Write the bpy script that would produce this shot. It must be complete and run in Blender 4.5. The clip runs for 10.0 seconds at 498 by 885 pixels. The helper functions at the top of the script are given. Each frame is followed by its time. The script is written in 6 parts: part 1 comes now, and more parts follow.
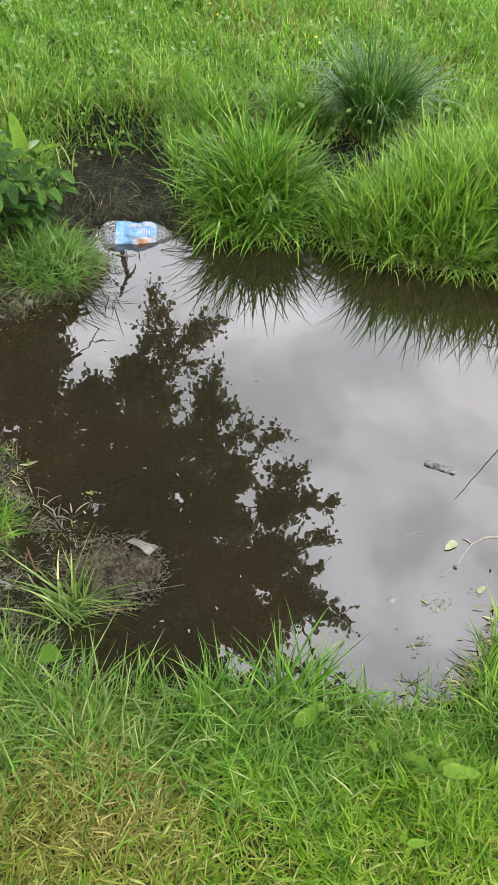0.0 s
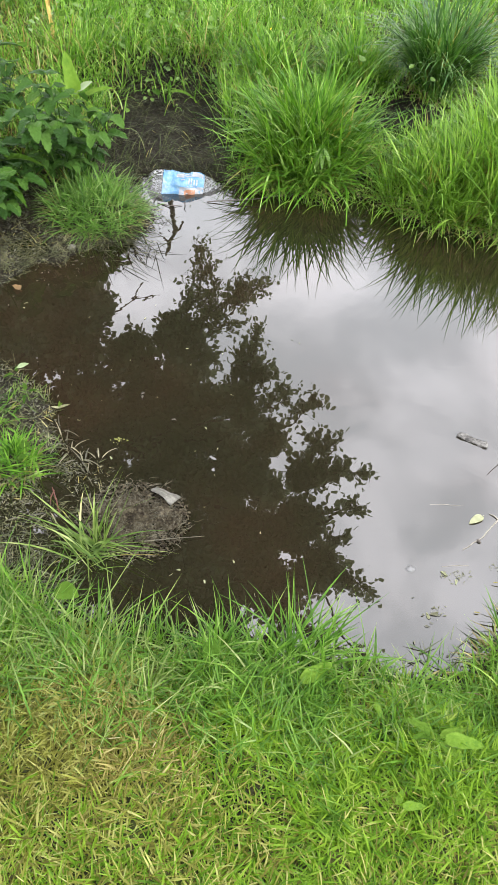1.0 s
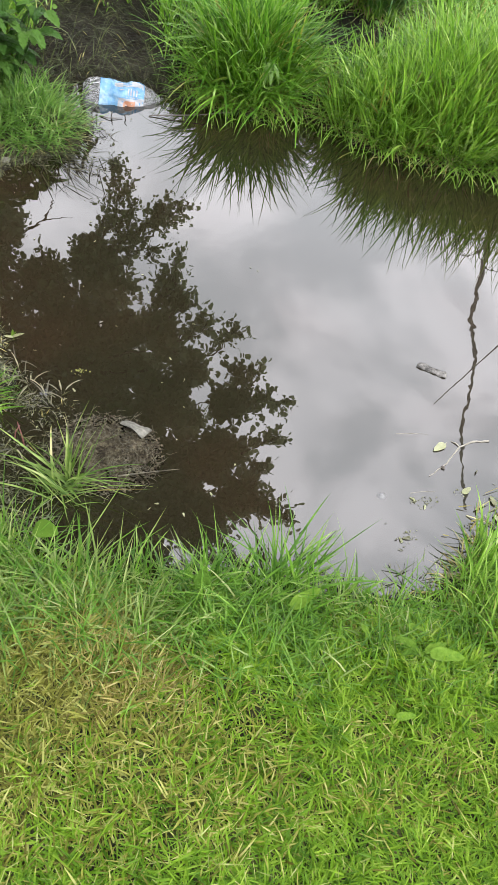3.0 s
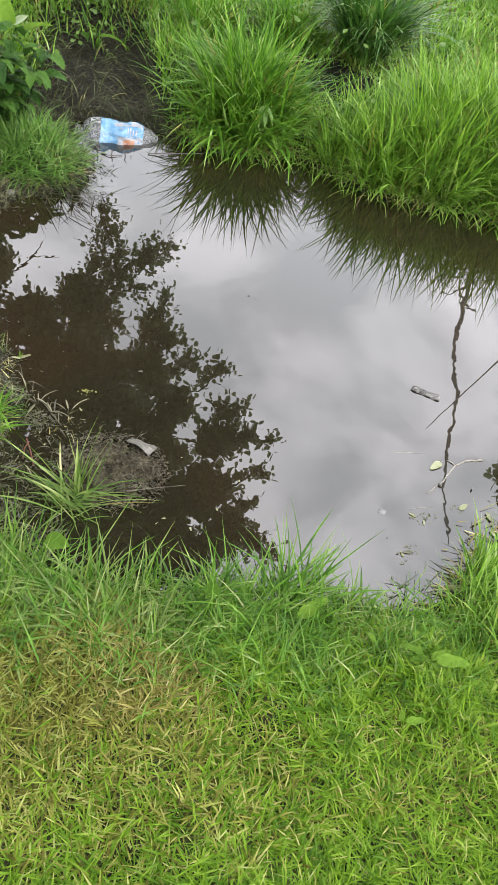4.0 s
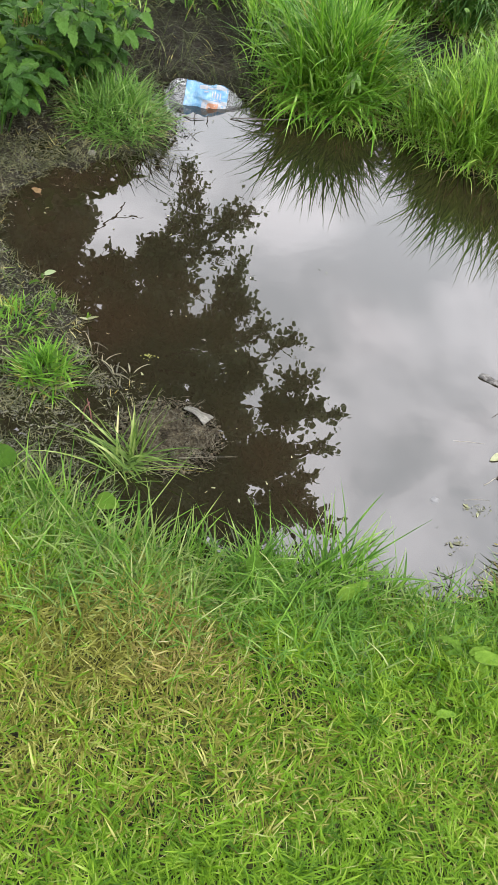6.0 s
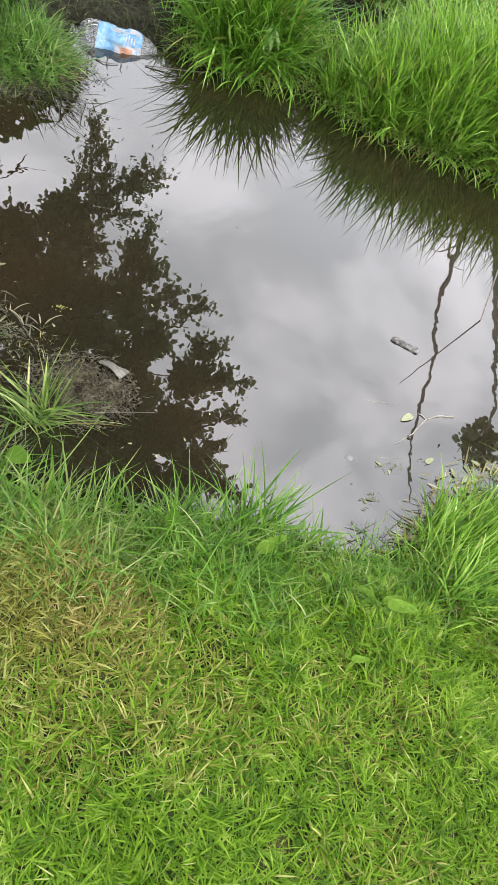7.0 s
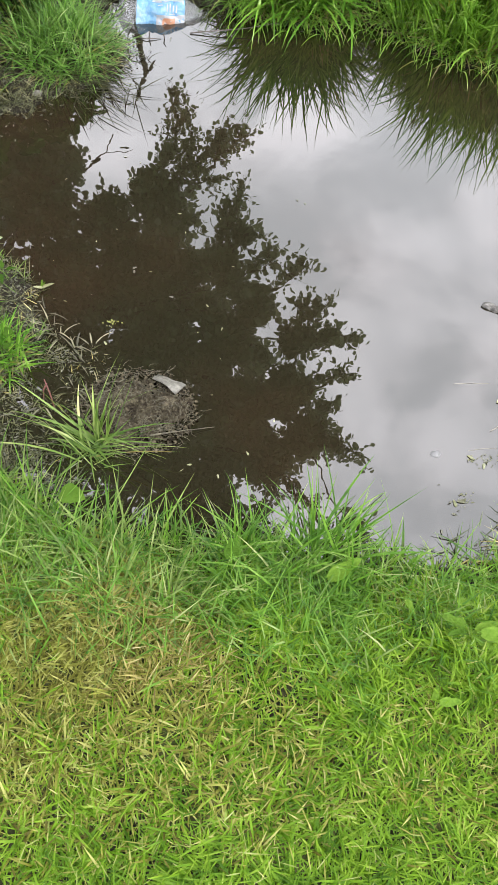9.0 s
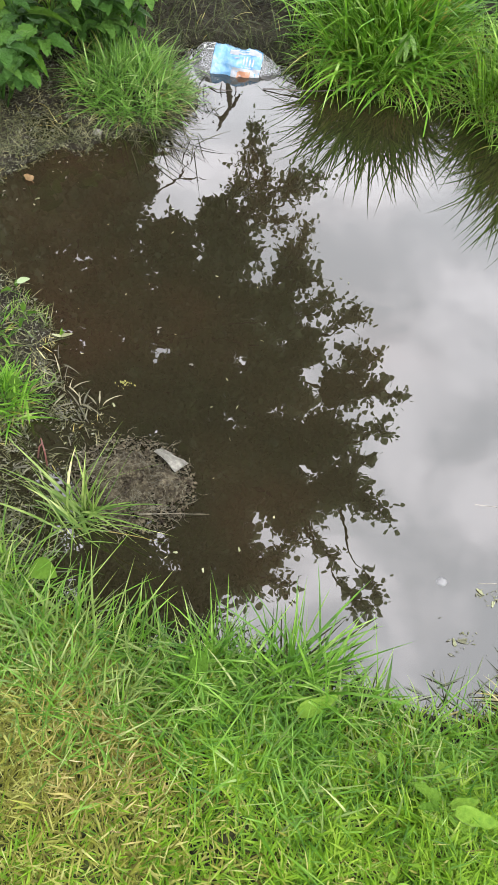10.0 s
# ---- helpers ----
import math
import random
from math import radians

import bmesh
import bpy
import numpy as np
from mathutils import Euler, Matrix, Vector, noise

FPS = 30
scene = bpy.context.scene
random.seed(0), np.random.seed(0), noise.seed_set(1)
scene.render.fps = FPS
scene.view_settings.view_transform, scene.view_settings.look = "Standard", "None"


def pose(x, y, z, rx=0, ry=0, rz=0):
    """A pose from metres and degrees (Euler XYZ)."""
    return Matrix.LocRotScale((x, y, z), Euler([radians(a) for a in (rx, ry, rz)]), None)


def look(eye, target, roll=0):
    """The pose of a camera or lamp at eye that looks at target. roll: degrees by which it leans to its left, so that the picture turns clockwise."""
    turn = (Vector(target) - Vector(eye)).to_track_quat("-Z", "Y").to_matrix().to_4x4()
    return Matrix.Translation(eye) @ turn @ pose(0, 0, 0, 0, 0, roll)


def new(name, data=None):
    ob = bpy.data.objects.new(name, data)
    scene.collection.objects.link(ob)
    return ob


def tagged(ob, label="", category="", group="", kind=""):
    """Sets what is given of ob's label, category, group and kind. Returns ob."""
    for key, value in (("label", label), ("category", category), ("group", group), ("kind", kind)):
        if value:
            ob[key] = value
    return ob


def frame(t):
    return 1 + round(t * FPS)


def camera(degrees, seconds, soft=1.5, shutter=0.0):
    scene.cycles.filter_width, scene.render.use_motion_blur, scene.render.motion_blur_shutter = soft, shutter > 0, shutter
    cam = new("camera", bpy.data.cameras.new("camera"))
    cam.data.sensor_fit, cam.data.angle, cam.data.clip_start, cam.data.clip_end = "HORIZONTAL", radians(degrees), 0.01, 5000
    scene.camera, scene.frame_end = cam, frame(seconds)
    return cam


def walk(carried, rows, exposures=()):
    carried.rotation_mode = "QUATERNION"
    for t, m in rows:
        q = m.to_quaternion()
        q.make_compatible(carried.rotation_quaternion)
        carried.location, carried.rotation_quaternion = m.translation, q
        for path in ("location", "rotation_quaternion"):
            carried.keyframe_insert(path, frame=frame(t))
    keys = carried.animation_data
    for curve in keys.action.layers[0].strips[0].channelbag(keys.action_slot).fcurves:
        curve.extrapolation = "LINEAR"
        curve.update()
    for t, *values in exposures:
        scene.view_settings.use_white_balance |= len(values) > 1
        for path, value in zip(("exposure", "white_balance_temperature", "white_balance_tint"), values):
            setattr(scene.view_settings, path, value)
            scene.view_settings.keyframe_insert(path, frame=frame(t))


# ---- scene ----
cam = camera(40.0, 10.0, soft=1.0)
PATH = [
    (0, (0.0000, 0.0000, 1.2200), (0.0000, 1.1314, 0.0886), 3.02),
    (0.5, (0.0228, 0.0024, 1.2023), (-0.0090, 1.0510, -0.0057), 4.03),
    (1, (0.0213, -0.0055, 1.1995), (-0.0581, 1.0613, 0.0096), 4.09),
    (1.5, (0.0058, -0.0190, 1.1811), (-0.0450, 0.9905, -0.0592), 6.16),
    (2, (0.0492, -0.0067, 1.1627), (0.0531, 0.9711, -0.1038), 4.46),
    (2.5, (-0.0098, 0.0031, 1.1713), (0.1358, 0.9847, -0.0838), 14.62),
    (3, (-0.1194, -0.0043, 1.1741), (0.0372, 0.9549, -0.0969), 13.90),
    (3.2, (-0.1504, -0.0257, 1.1763), (-0.0027, 0.9514, -0.0820), 12.70),
    (4.3, (-0.1714, -0.0697, 1.1595), (0.0317, 0.9708, -0.0390), 15.53),
    (4.5, (-0.1726, -0.0604, 1.1633), (-0.0066, 0.9298, -0.0825), 14.57),
    (5, (-0.1368, -0.0440, 1.1737), (-0.0943, 0.9739, -0.0600), 12.27),
    (5.2, (-0.1282, -0.0359, 1.1742), (-0.1041, 0.9963, -0.0481), 12.01),
    (6.3, (-0.1526, -0.0733, 1.1696), (-0.0752, 0.8835, -0.1104), 15.10),
    (6.5, (-0.1579, -0.0810, 1.1423), (-0.0391, 0.8863, -0.1266), 18.20),
    (7, (-0.1635, -0.0777, 1.1371), (0.1153, 0.8617, -0.1278), 24.83),
    (7.5, (-0.1069, -0.0709, 1.1463), (0.0703, 0.8727, -0.1337), 15.51),
    (8, (-0.0073, -0.0329, 1.1447), (0.0474, 0.8660, -0.1778), 6.19),
    (8.5, (0.0428, 0.0051, 1.1482), (0.0184, 0.8908, -0.1841), 1.76),
    (9, (-0.0459, 0.0946, 1.1260), (-0.0479, 0.9138, -0.2483), 5.54),
    (9.5, (-0.0802, 0.1754, 1.1411), (-0.0126, 1.0344, -0.2071), 8.77),
    (10, (-0.0033, 0.2541, 1.1228), (-0.1024, 1.1065, -0.2276), 8.79),
]
walk(cam, [(t, look(eye, target, roll)) for t, eye, target, roll in PATH],
     [(0.0, -0.18), (0.5, 0.03), (1.5, 0.08), (3.0, -0.05), (4.5, -0.16), (6.5, -0.06), (7.5, -0.17), (8.0, -0.18), (8.5, -0.06), (9.0, 0.06), (9.5, 0.03), (10.0, 0.17)])

# ---- world and sun: bright broken overcast ----
world = bpy.data.worlds.new("sky")
scene.world = world
world.use_nodes = True
wn, wl = world.node_tree.nodes, world.node_tree.links
wn.clear()
SUN_ELEV, SUN_ROT = 54.0, 98.0
SUN_WAY = (math.sin(radians(SUN_ROT)) * math.cos(radians(SUN_ELEV)), math.cos(radians(SUN_ROT)) * math.cos(radians(SUN_ELEV)), math.sin(radians(SUN_ELEV)))


def wnode(kind, **kw):
    n = wn.new(kind)
    for k, v in kw.items():
        n.inputs[k].default_value = v
    return n


w_out = wn.new("ShaderNodeOutputWorld")
w_bg = wnode("ShaderNodeBackground", Strength=3.5)
w_sky = wn.new("ShaderNodeTexSky")
w_sky.sky_type = "NISHITA"
w_sky.sun_disc = False
w_sky.sun_elevation, w_sky.sun_rotation = radians(SUN_ELEV), radians(SUN_ROT)
w_dim = wn.new("ShaderNodeMixRGB")
w_dim.blend_type = "MULTIPLY"
w_dim.inputs[0].default_value = 1.0
w_dim.inputs[2].default_value = (0.12, 0.12, 0.12, 1)
w_co = wn.new("ShaderNodeTexCoord")
w_map = wn.new("ShaderNodeMapping")
w_map.inputs["Scale"].default_value = (1.0, 1.0, 1.7)
w_map.inputs["Location"].default_value = (0.4, 1.3, 0.2)
w_noise = wnode("ShaderNodeTexNoise", Scale=4.6, Detail=6.0, Roughness=0.52, Distortion=0.5)
w_ramp = wn.new("ShaderNodeValToRGB")
w_ramp.color_ramp.interpolation = "EASE"
w_ramp.color_ramp.elements[0].position, w_ramp.color_ramp.elements[0].color = 0.39, (0.90, 0.915, 0.965, 1)
w_ramp.color_ramp.elements[1].position, w_ramp.color_ramp.elements[1].color = 0.64, (1.41, 1.385, 1.45, 1)
# the clouds are brightest round the veiled sun
w_dot = wn.new("ShaderNodeVectorMath")
w_dot.operation = "DOT_PRODUCT"
w_dot.inputs[1].default_value = SUN_WAY
w_glow = wn.new("ShaderNodeMapRange")
w_glow.interpolation_type = "SMOOTHSTEP"
w_glow.inputs["From Min"].default_value, w_glow.inputs["From Max"].default_value = -0.2, 1.0
w_glow.inputs["To Min"].default_value, w_glow.inputs["To Max"].default_value = 0.94, 1.16
w_lit = wn.new("ShaderNodeMixRGB")
w_lit.blend_type = "MULTIPLY"
w_lit.inputs[0].default_value = 1.0
wl.new(w_co.outputs["Generated"], w_dot.inputs[0])
wl.new(w_dot.outputs["Value"], w_glow.inputs["Value"])
wl.new(w_ramp.outputs["Color"], w_lit.inputs[1])
wl.new(w_glow.outputs[0], w_lit.inputs[2])
# and paler low over the horizon
w_sep = wn.new("ShaderNodeSeparateXYZ")
wl.new(w_co.outputs["Generated"], w_sep.inputs[0])
w_low = wn.new("ShaderNodeMapRange")
w_low.interpolation_type = "SMOOTHSTEP"
w_low.inputs["From Min"].default_value, w_low.inputs["From Max"].default_value = 0.42, 0.70
w_low.inputs["To Min"].default_value, w_low.inputs["To Max"].default_value = 1.26, 1.0
wl.new(w_sep.outputs["Z"], w_low.inputs["Value"])
w_pale = wn.new("ShaderNodeMixRGB")
w_pale.blend_type = "MULTIPLY"
w_pale.inputs[0].default_value = 1.0
wl.new(w_lit.outputs["Color"], w_pale.inputs[1])
wl.new(w_low.outputs[0], w_pale.inputs[2])
w_mix = wn.new("ShaderNodeMixRGB")
w_mix.inputs[0].default_value = 0.9
wl.new(w_co.outputs["Generated"], w_map.inputs["Vector"])
wl.new(w_map.outputs["Vector"], w_noise.inputs["Vector"])
wl.new(w_noise.outputs["Fac"], w_ramp.inputs["Fac"])
wl.new(w_sky.outputs["Color"], w_dim.inputs[1])
wl.new(w_dim.outputs["Color"], w_mix.inputs[1])
wl.new(w_pale.outputs["Color"], w_mix.inputs[2])
wl.new(w_mix.outputs["Color"], w_bg.inputs["Color"])
wl.new(w_bg.outputs["Background"], w_out.inputs["Surface"])

sun = new("sun", bpy.data.lights.new("sun", "SUN"))
sun.data.energy, sun.data.angle, sun.data.color = 2.2, radians(14), (1.0, 0.96, 0.88)
sun.matrix_world = look(tuple(8 * c for c in SUN_WAY), (0, 0, 0))

# ---- materials ----


def material(name):
    m = bpy.data.materials.new(name)
    m.use_nodes = True
    m.node_tree.nodes.clear()
    return m, m.node_tree.nodes, m.node_tree.links


def ramp(nodes, stops):
    r = nodes.new("ShaderNodeValToRGB")
    e = r.color_ramp.elements
    while len(e) < len(stops):
        e.new(0.5)
    for s, (p, c) in zip(e, stops):
        s.position, s.color = p, (*c, 1)
    return r


def grass_material(name, stops, dry, dry_amount, patch_scale=3.0, translucent=0.35, dry_spots=(), tuft_scale=24.0, gloss=0.18):
    """Blades: each its own green, dry ones among them, more of them in patches."""
    m, n, l = material(name)
    out = n.new("ShaderNodeOutputMaterial")
    geo = n.new("ShaderNodeNewGeometry")
    co = n.new("ShaderNodeTexCoord")
    green = ramp(n, stops)
    # tufts a few centimetres wide share a tone
    tuft = n.new("ShaderNodeTexNoise")
    tuft.inputs["Scale"].default_value, tuft.inputs["Detail"].default_value = tuft_scale, 2.0
    l.new(co.outputs["Object"], tuft.inputs["Vector"])
    tone = n.new("ShaderNodeMath")
    tone.operation = "MULTIPLY_ADD"
    tone.inputs[1].default_value, tone.inputs[2].default_value = 1.5, -0.58
    l.new(tuft.outputs["Fac"], tone.inputs[0])
    own = n.new("ShaderNodeMath")
    own.operation = "MULTIPLY_ADD"
    own.use_clamp = True
    own.inputs[1].default_value = 0.66
    l.new(geo.outputs["Random Per Island"], own.inputs[0])
    l.new(tone.outputs[0], own.inputs[2])
    l.new(own.outputs[0], green.inputs["Fac"])
    straw = ramp(n, dry)
    l.new(geo.outputs["Random Per Island"], straw.inputs["Fac"])
    patch = n.new("ShaderNodeTexNoise")
    patch.inputs["Scale"].default_value = patch_scale
    patch.inputs["Detail"].default_value = 3.0
    l.new(co.outputs["Object"], patch.inputs["Vector"])
    level = n.new("ShaderNodeMath")
    level.operation = "MULTIPLY_ADD"
    level.inputs[1].default_value = 1.2
    level.inputs[2].default_value = dry_amount - 0.6
    l.new(patch.outputs["Fac"], level.inputs[0])
    last = level
    for x, y, radius, gain in dry_spots:
        d = n.new("ShaderNodeVectorMath")
        d.operation = "DISTANCE"
        d.inputs[1].default_value = (x, y, 0.06)
        l.new(co.outputs["Object"], d.inputs[0])
        near = n.new("ShaderNodeMapRange")
        near.interpolation_type = "SMOOTHSTEP"
        near.inputs["From Min"].default_value, near.inputs["From Max"].default_value = radius, 0.0
        near.inputs["To Min"].default_value, near.inputs["To Max"].default_value = 0.0, gain
        l.new(d.outputs["Value"], near.inputs["Value"])
        add = n.new("ShaderNodeMath")
        l.new(last.outputs[0], add.inputs[0])
        l.new(near.outputs[0], add.inputs[1])
        last = add
    scatter = n.new("ShaderNodeMath")
    scatter.operation = "MULTIPLY"
    scatter.inputs[1].default_value = 7.31
    l.new(geo.outputs["Random Per Island"], scatter.inputs[0])
    frac = n.new("ShaderNodeMath")
    frac.operation = "FRACT"
    l.new(scatter.outputs[0], frac.inputs[0])
    under = n.new("ShaderNodeMath")
    under.operation = "LESS_THAN"
    l.new(frac.outputs[0], under.inputs[0])
    l.new(last.outputs[0], under.inputs[1])
    mix = n.new("ShaderNodeMixRGB")
    l.new(under.outputs[0], mix.inputs[0])
    l.new(green.outputs["Color"], mix.inputs[1])
    l.new(straw.outputs["Color"], mix.inputs[2])
    bsdf = n.new("ShaderNodeBsdfPrincipled")
    bsdf.inputs["Roughness"].default_value = 0.42
    bsdf.inputs["Specular IOR Level"].default_value = gloss
    l.new(mix.outputs["Color"], bsdf.inputs["Base Color"])
    tr = n.new("ShaderNodeBsdfTranslucent")
    bright = n.new("ShaderNodeMixRGB")
    bright.blend_type = "MULTIPLY"
    bright.inputs[0].default_value = 1.0
    bright.inputs[2].default_value = (1.5, 1.6, 0.8, 1)
    l.new(mix.outputs["Color"], bright.inputs[1])
    l.new(bright.outputs["Color"], tr.inputs["Color"])
    ms = n.new("ShaderNodeMixShader")
    ms.inputs[0].default_value = translucent
    l.new(bsdf.outputs[0], ms.inputs[1])
    l.new(tr.outputs[0], ms.inputs[2])
    l.new(ms.outputs[0], out.inputs["Surface"])
    return m


def surface(name, stops, scale=8.0, roughness=0.7, bump=0.3, bump_scale=60.0, translucent=0.0, by_object=False, detail=6.0, specular=0.5, metal=0.0):
    """A plain surface: colours by noise at two scales, with fine relief."""
    m, n, l = material(name)
    out = n.new("ShaderNodeOutputMaterial")
    co = n.new("ShaderNodeTexCoord")
    big = n.new("ShaderNodeTexNoise")
    big.inputs["Scale"].default_value, big.inputs["Detail"].default_value = scale, detail
    big.inputs["Roughness"].default_value = 0.65
    l.new(co.outputs["Object"], big.inputs["Vector"])
    r = ramp(n, stops)
    fac = big.outputs["Fac"]
    if by_object:
        info = n.new("ShaderNodeObjectInfo")
        add = n.new("ShaderNodeMath")
        add.operation = "MULTIPLY_ADD"
        add.inputs[1].default_value = 0.5
        l.new(info.outputs["Random"], add.inputs[0])
        half = n.new("ShaderNodeMath")
        half.operation = "MULTIPLY"
        half.inputs[1].default_value = 0.5
        l.new(fac, half.inputs[0])
        l.new(half.outputs[0], add.inputs[2])
        fac = add.outputs[0]
    l.new(fac, r.inputs["Fac"])
    fine = n.new("ShaderNodeTexNoise")
    fine.inputs["Scale"].default_value, fine.inputs["Detail"].default_value = bump_scale, 5.0
    l.new(co.outputs["Object"], fine.inputs["Vector"])
    bp = n.new("ShaderNodeBump")
    bp.inputs["Strength"].default_value, bp.inputs["Distance"].default_value = bump, 0.01
    l.new(fine.outputs["Fac"], bp.inputs["Height"])
    bsdf = n.new("ShaderNodeBsdfPrincipled")
    bsdf.inputs["Roughness"].default_value, bsdf.inputs["Metallic"].default_value = roughness, metal
    bsdf.inputs["Specular IOR Level"].default_value = specular
    l.new(r.outputs["Color"], bsdf.inputs["Base Color"])
    l.new(bp.outputs["Normal"], bsdf.inputs["Normal"])
    last = bsdf.outputs[0]
    if translucent:
        tr = n.new("ShaderNodeBsdfTranslucent")
        l.new(r.outputs["Color"], tr.inputs["Color"])
        ms = n.new("ShaderNodeMixShader")
        ms.inputs[0].default_value = translucent
        l.new(last, ms.inputs[1])
        l.new(tr.outputs[0], ms.inputs[2])
        last = ms.outputs[0]
    l.new(last, out.inputs["Surface"])
    return m


GREENS = [(0.0, (0.035, 0.100, 0.008)), (0.35, (0.079, 0.180, 0.017)), (0.7, (0.145, 0.265, 0.033)), (0.93, (0.255, 0.37, 0.09)), (1.0, (0.36, 0.46, 0.20))]
LUSH = [(0, (0.020, 0.060, 0.006)), (0.35, (0.052, 0.132, 0.011)), (0.7, (0.098, 0.202, 0.019)), (0.92, (0.155, 0.265, 0.045)), (1, (0.235, 0.325, 0.11))]
FRINGE = [(0, (0.025, 0.070, 0.007)), (0.35, (0.058, 0.136, 0.013)), (0.7, (0.094, 0.192, 0.022)), (0.92, (0.145, 0.245, 0.042)), (1, (0.22, 0.30, 0.10))]
STRAW = [(0.0, (0.11, 0.085, 0.026)), (0.4, (0.19, 0.165, 0.05)), (0.8, (0.28, 0.25, 0.095)), (1.0, (0.38, 0.35, 0.19))]
LAWN_STRAW = [(0.0, (0.068, 0.064, 0.012)), (0.45, (0.138, 0.146, 0.025)), (0.8, (0.205, 0.215, 0.048)), (1.0, (0.30, 0.30, 0.105))]
M_lawn = grass_material("mown_grass", [(0.0, (0.033, 0.080, 0.005)), (0.3, (0.070, 0.145, 0.008)), (0.65, (0.114, 0.204, 0.013)), (0.9, (0.168, 0.258, 0.027)), (1.0, (0.24, 0.31, 0.07))], LAWN_STRAW, 0.02, 5.0, 0.35,
                        dry_spots=((-0.26, 0.42, 0.27, 1.0), (-0.12, 0.25, 0.26, 0.5), (0.30, 0.22, 0.18, 0.25), (-0.42, 0.22, 0.34, 0.55)), gloss=0.12)
M_tawny = grass_material("tawny_grass", [(0.0, (0.075, 0.062, 0.013)), (0.5, (0.155, 0.132, 0.032)), (1.0, (0.28, 0.25, 0.09))], STRAW, 0.1, 8.0, 0.2)
M_clip = grass_material("grass_clippings", [(0.0, (0.09, 0.125, 0.02)), (0.5, (0.155, 0.195, 0.04)), (1.0, (0.26, 0.29, 0.10))], LAWN_STRAW, 0.25, 5.0, 0.2)
SAGE = [(0.0, (0.058, 0.098, 0.022)), (0.5, (0.112, 0.168, 0.038)), (0.9, (0.17, 0.225, 0.068)), (1.0, (0.25, 0.285, 0.12))]
M_fringe = grass_material("fringe_grass", FRINGE, SAGE, 0.12, 6.0, 0.34, dry_spots=((-0.42, 0.52, 0.42, 0.35), (-0.1, 0.5, 0.2, 0.15)), gloss=0.2)
BRIGHT = [(0, (0.032, 0.080, 0.009)), (0.35, (0.086, 0.182, 0.018)), (0.7, (0.150, 0.272, 0.032)), (0.92, (0.225, 0.340, 0.066)), (1, (0.31, 0.40, 0.15))]
M_cushion = grass_material("cushion_grass", [(0, (0.026, 0.066, 0.010)), (0.35, (0.060, 0.135, 0.018)), (0.7, (0.105, 0.20, 0.036)), (0.92, (0.17, 0.26, 0.075)), (1, (0.26, 0.32, 0.15))], SAGE, 0.02, 8.0, 0.26)
M_bank = grass_material("bank_grass", BRIGHT, LAWN_STRAW, -0.05, 6.0, 0.26)
M_meadow = grass_material("meadow_grass", GREENS, STRAW, 0.06, 1.2, 0.4)
M_tuss = grass_material("tussock_grass", LUSH, LAWN_STRAW, 0.0, 6.0, 0.22, gloss=0.10)
# deeper greens: shade on the tussock behind the hollow is put into the colour
M_shade = grass_material("shaded_grass", [(0, (0.012, 0.042, 0.008)), (0.35, (0.032, 0.088, 0.014)), (0.7, (0.062, 0.140, 0.024)), (0.92, (0.11, 0.20, 0.05)), (1, (0.19, 0.28, 0.11))], LAWN_STRAW, -0.05, 6.0, 0.18, gloss=0.2)
M_thatch = grass_material("dead_thatch", [(0.0, (0.13, 0.11, 0.05)), (1.0, (0.24, 0.22, 0.12))], STRAW, 0.5, 8.0, 0.2)
M_leaf = surface("broad_leaf", [(0.2, (0.028, 0.07, 0.006)), (0.5, (0.056, 0.118, 0.011)), (0.85, (0.105, 0.185, 0.022))], 14.0, 0.55, 0.9, 110.0, 0.3, True, 6.0, 0.08)
M_dock = surface("dock_leaf", [(0.2, (0.06, 0.13, 0.012)), (0.5, (0.11, 0.20, 0.02)), (0.85, (0.17, 0.27, 0.04))], 40.0, 0.5, 0.4, 140.0, 0.35, False, 6.0, 0.1)
M_herb_leaf = surface("dark_herb_leaf", [(0.2, (0.014, 0.042, 0.006)), (0.5, (0.031, 0.08, 0.011)), (0.85, (0.072, 0.145, 0.022))], 14.0, 0.5, 0.9, 90.0, 0.25, True, 6.0, 0.12)
M_pale_leaf = surface("pale_leaf", [(0.2, (0.12, 0.17, 0.07)), (0.8, (0.22, 0.28, 0.14))], 20.0, 0.4, 0.2, 80.0, 0.2)
M_soaked_leaf = surface("soaked_leaf", [(0.3, (0.06, 0.06, 0.026)), (0.5, (0.135, 0.145, 0.062)), (0.72, (0.23, 0.24, 0.13))], 120.0, 0.4, 0.4, 200.0, 0.1, True)
M_wither = surface("withered_leaf", [(0.3, (0.035, 0.034, 0.018)), (0.5, (0.085, 0.082, 0.046)), (0.7, (0.18, 0.172, 0.105))], 60.0, 0.6, 0.4, 200.0, 0.1, True)
M_tree_leaf = surface("tree_leaf", [(0.2, (0.13, 0.155, 0.085)), (0.8, (0.24, 0.27, 0.16))], 3.0, 0.45, 0.1, 60.0, 0.55)
M_bark = surface("bark", [(0.2, (0.06, 0.045, 0.032)), (0.8, (0.17, 0.14, 0.105))], 18.0, 0.85, 0.9, 70.0)
M_sapling = surface("sapling_bark", [(0.2, (0.12, 0.112, 0.10)), (0.8, (0.24, 0.225, 0.205))], 50.0, 0.8, 0.6, 160.0)
M_twig = surface("dead_twig", [(0.2, (0.035, 0.028, 0.023)), (0.8, (0.09, 0.075, 0.062))], 60.0, 0.8, 0.6, 200.0)
M_pale_twig = surface("peeled_twig", [(0.3, (0.13, 0.12, 0.095)), (0.7, (0.27, 0.25, 0.21))], 60.0, 0.7, 0.5, 200.0)
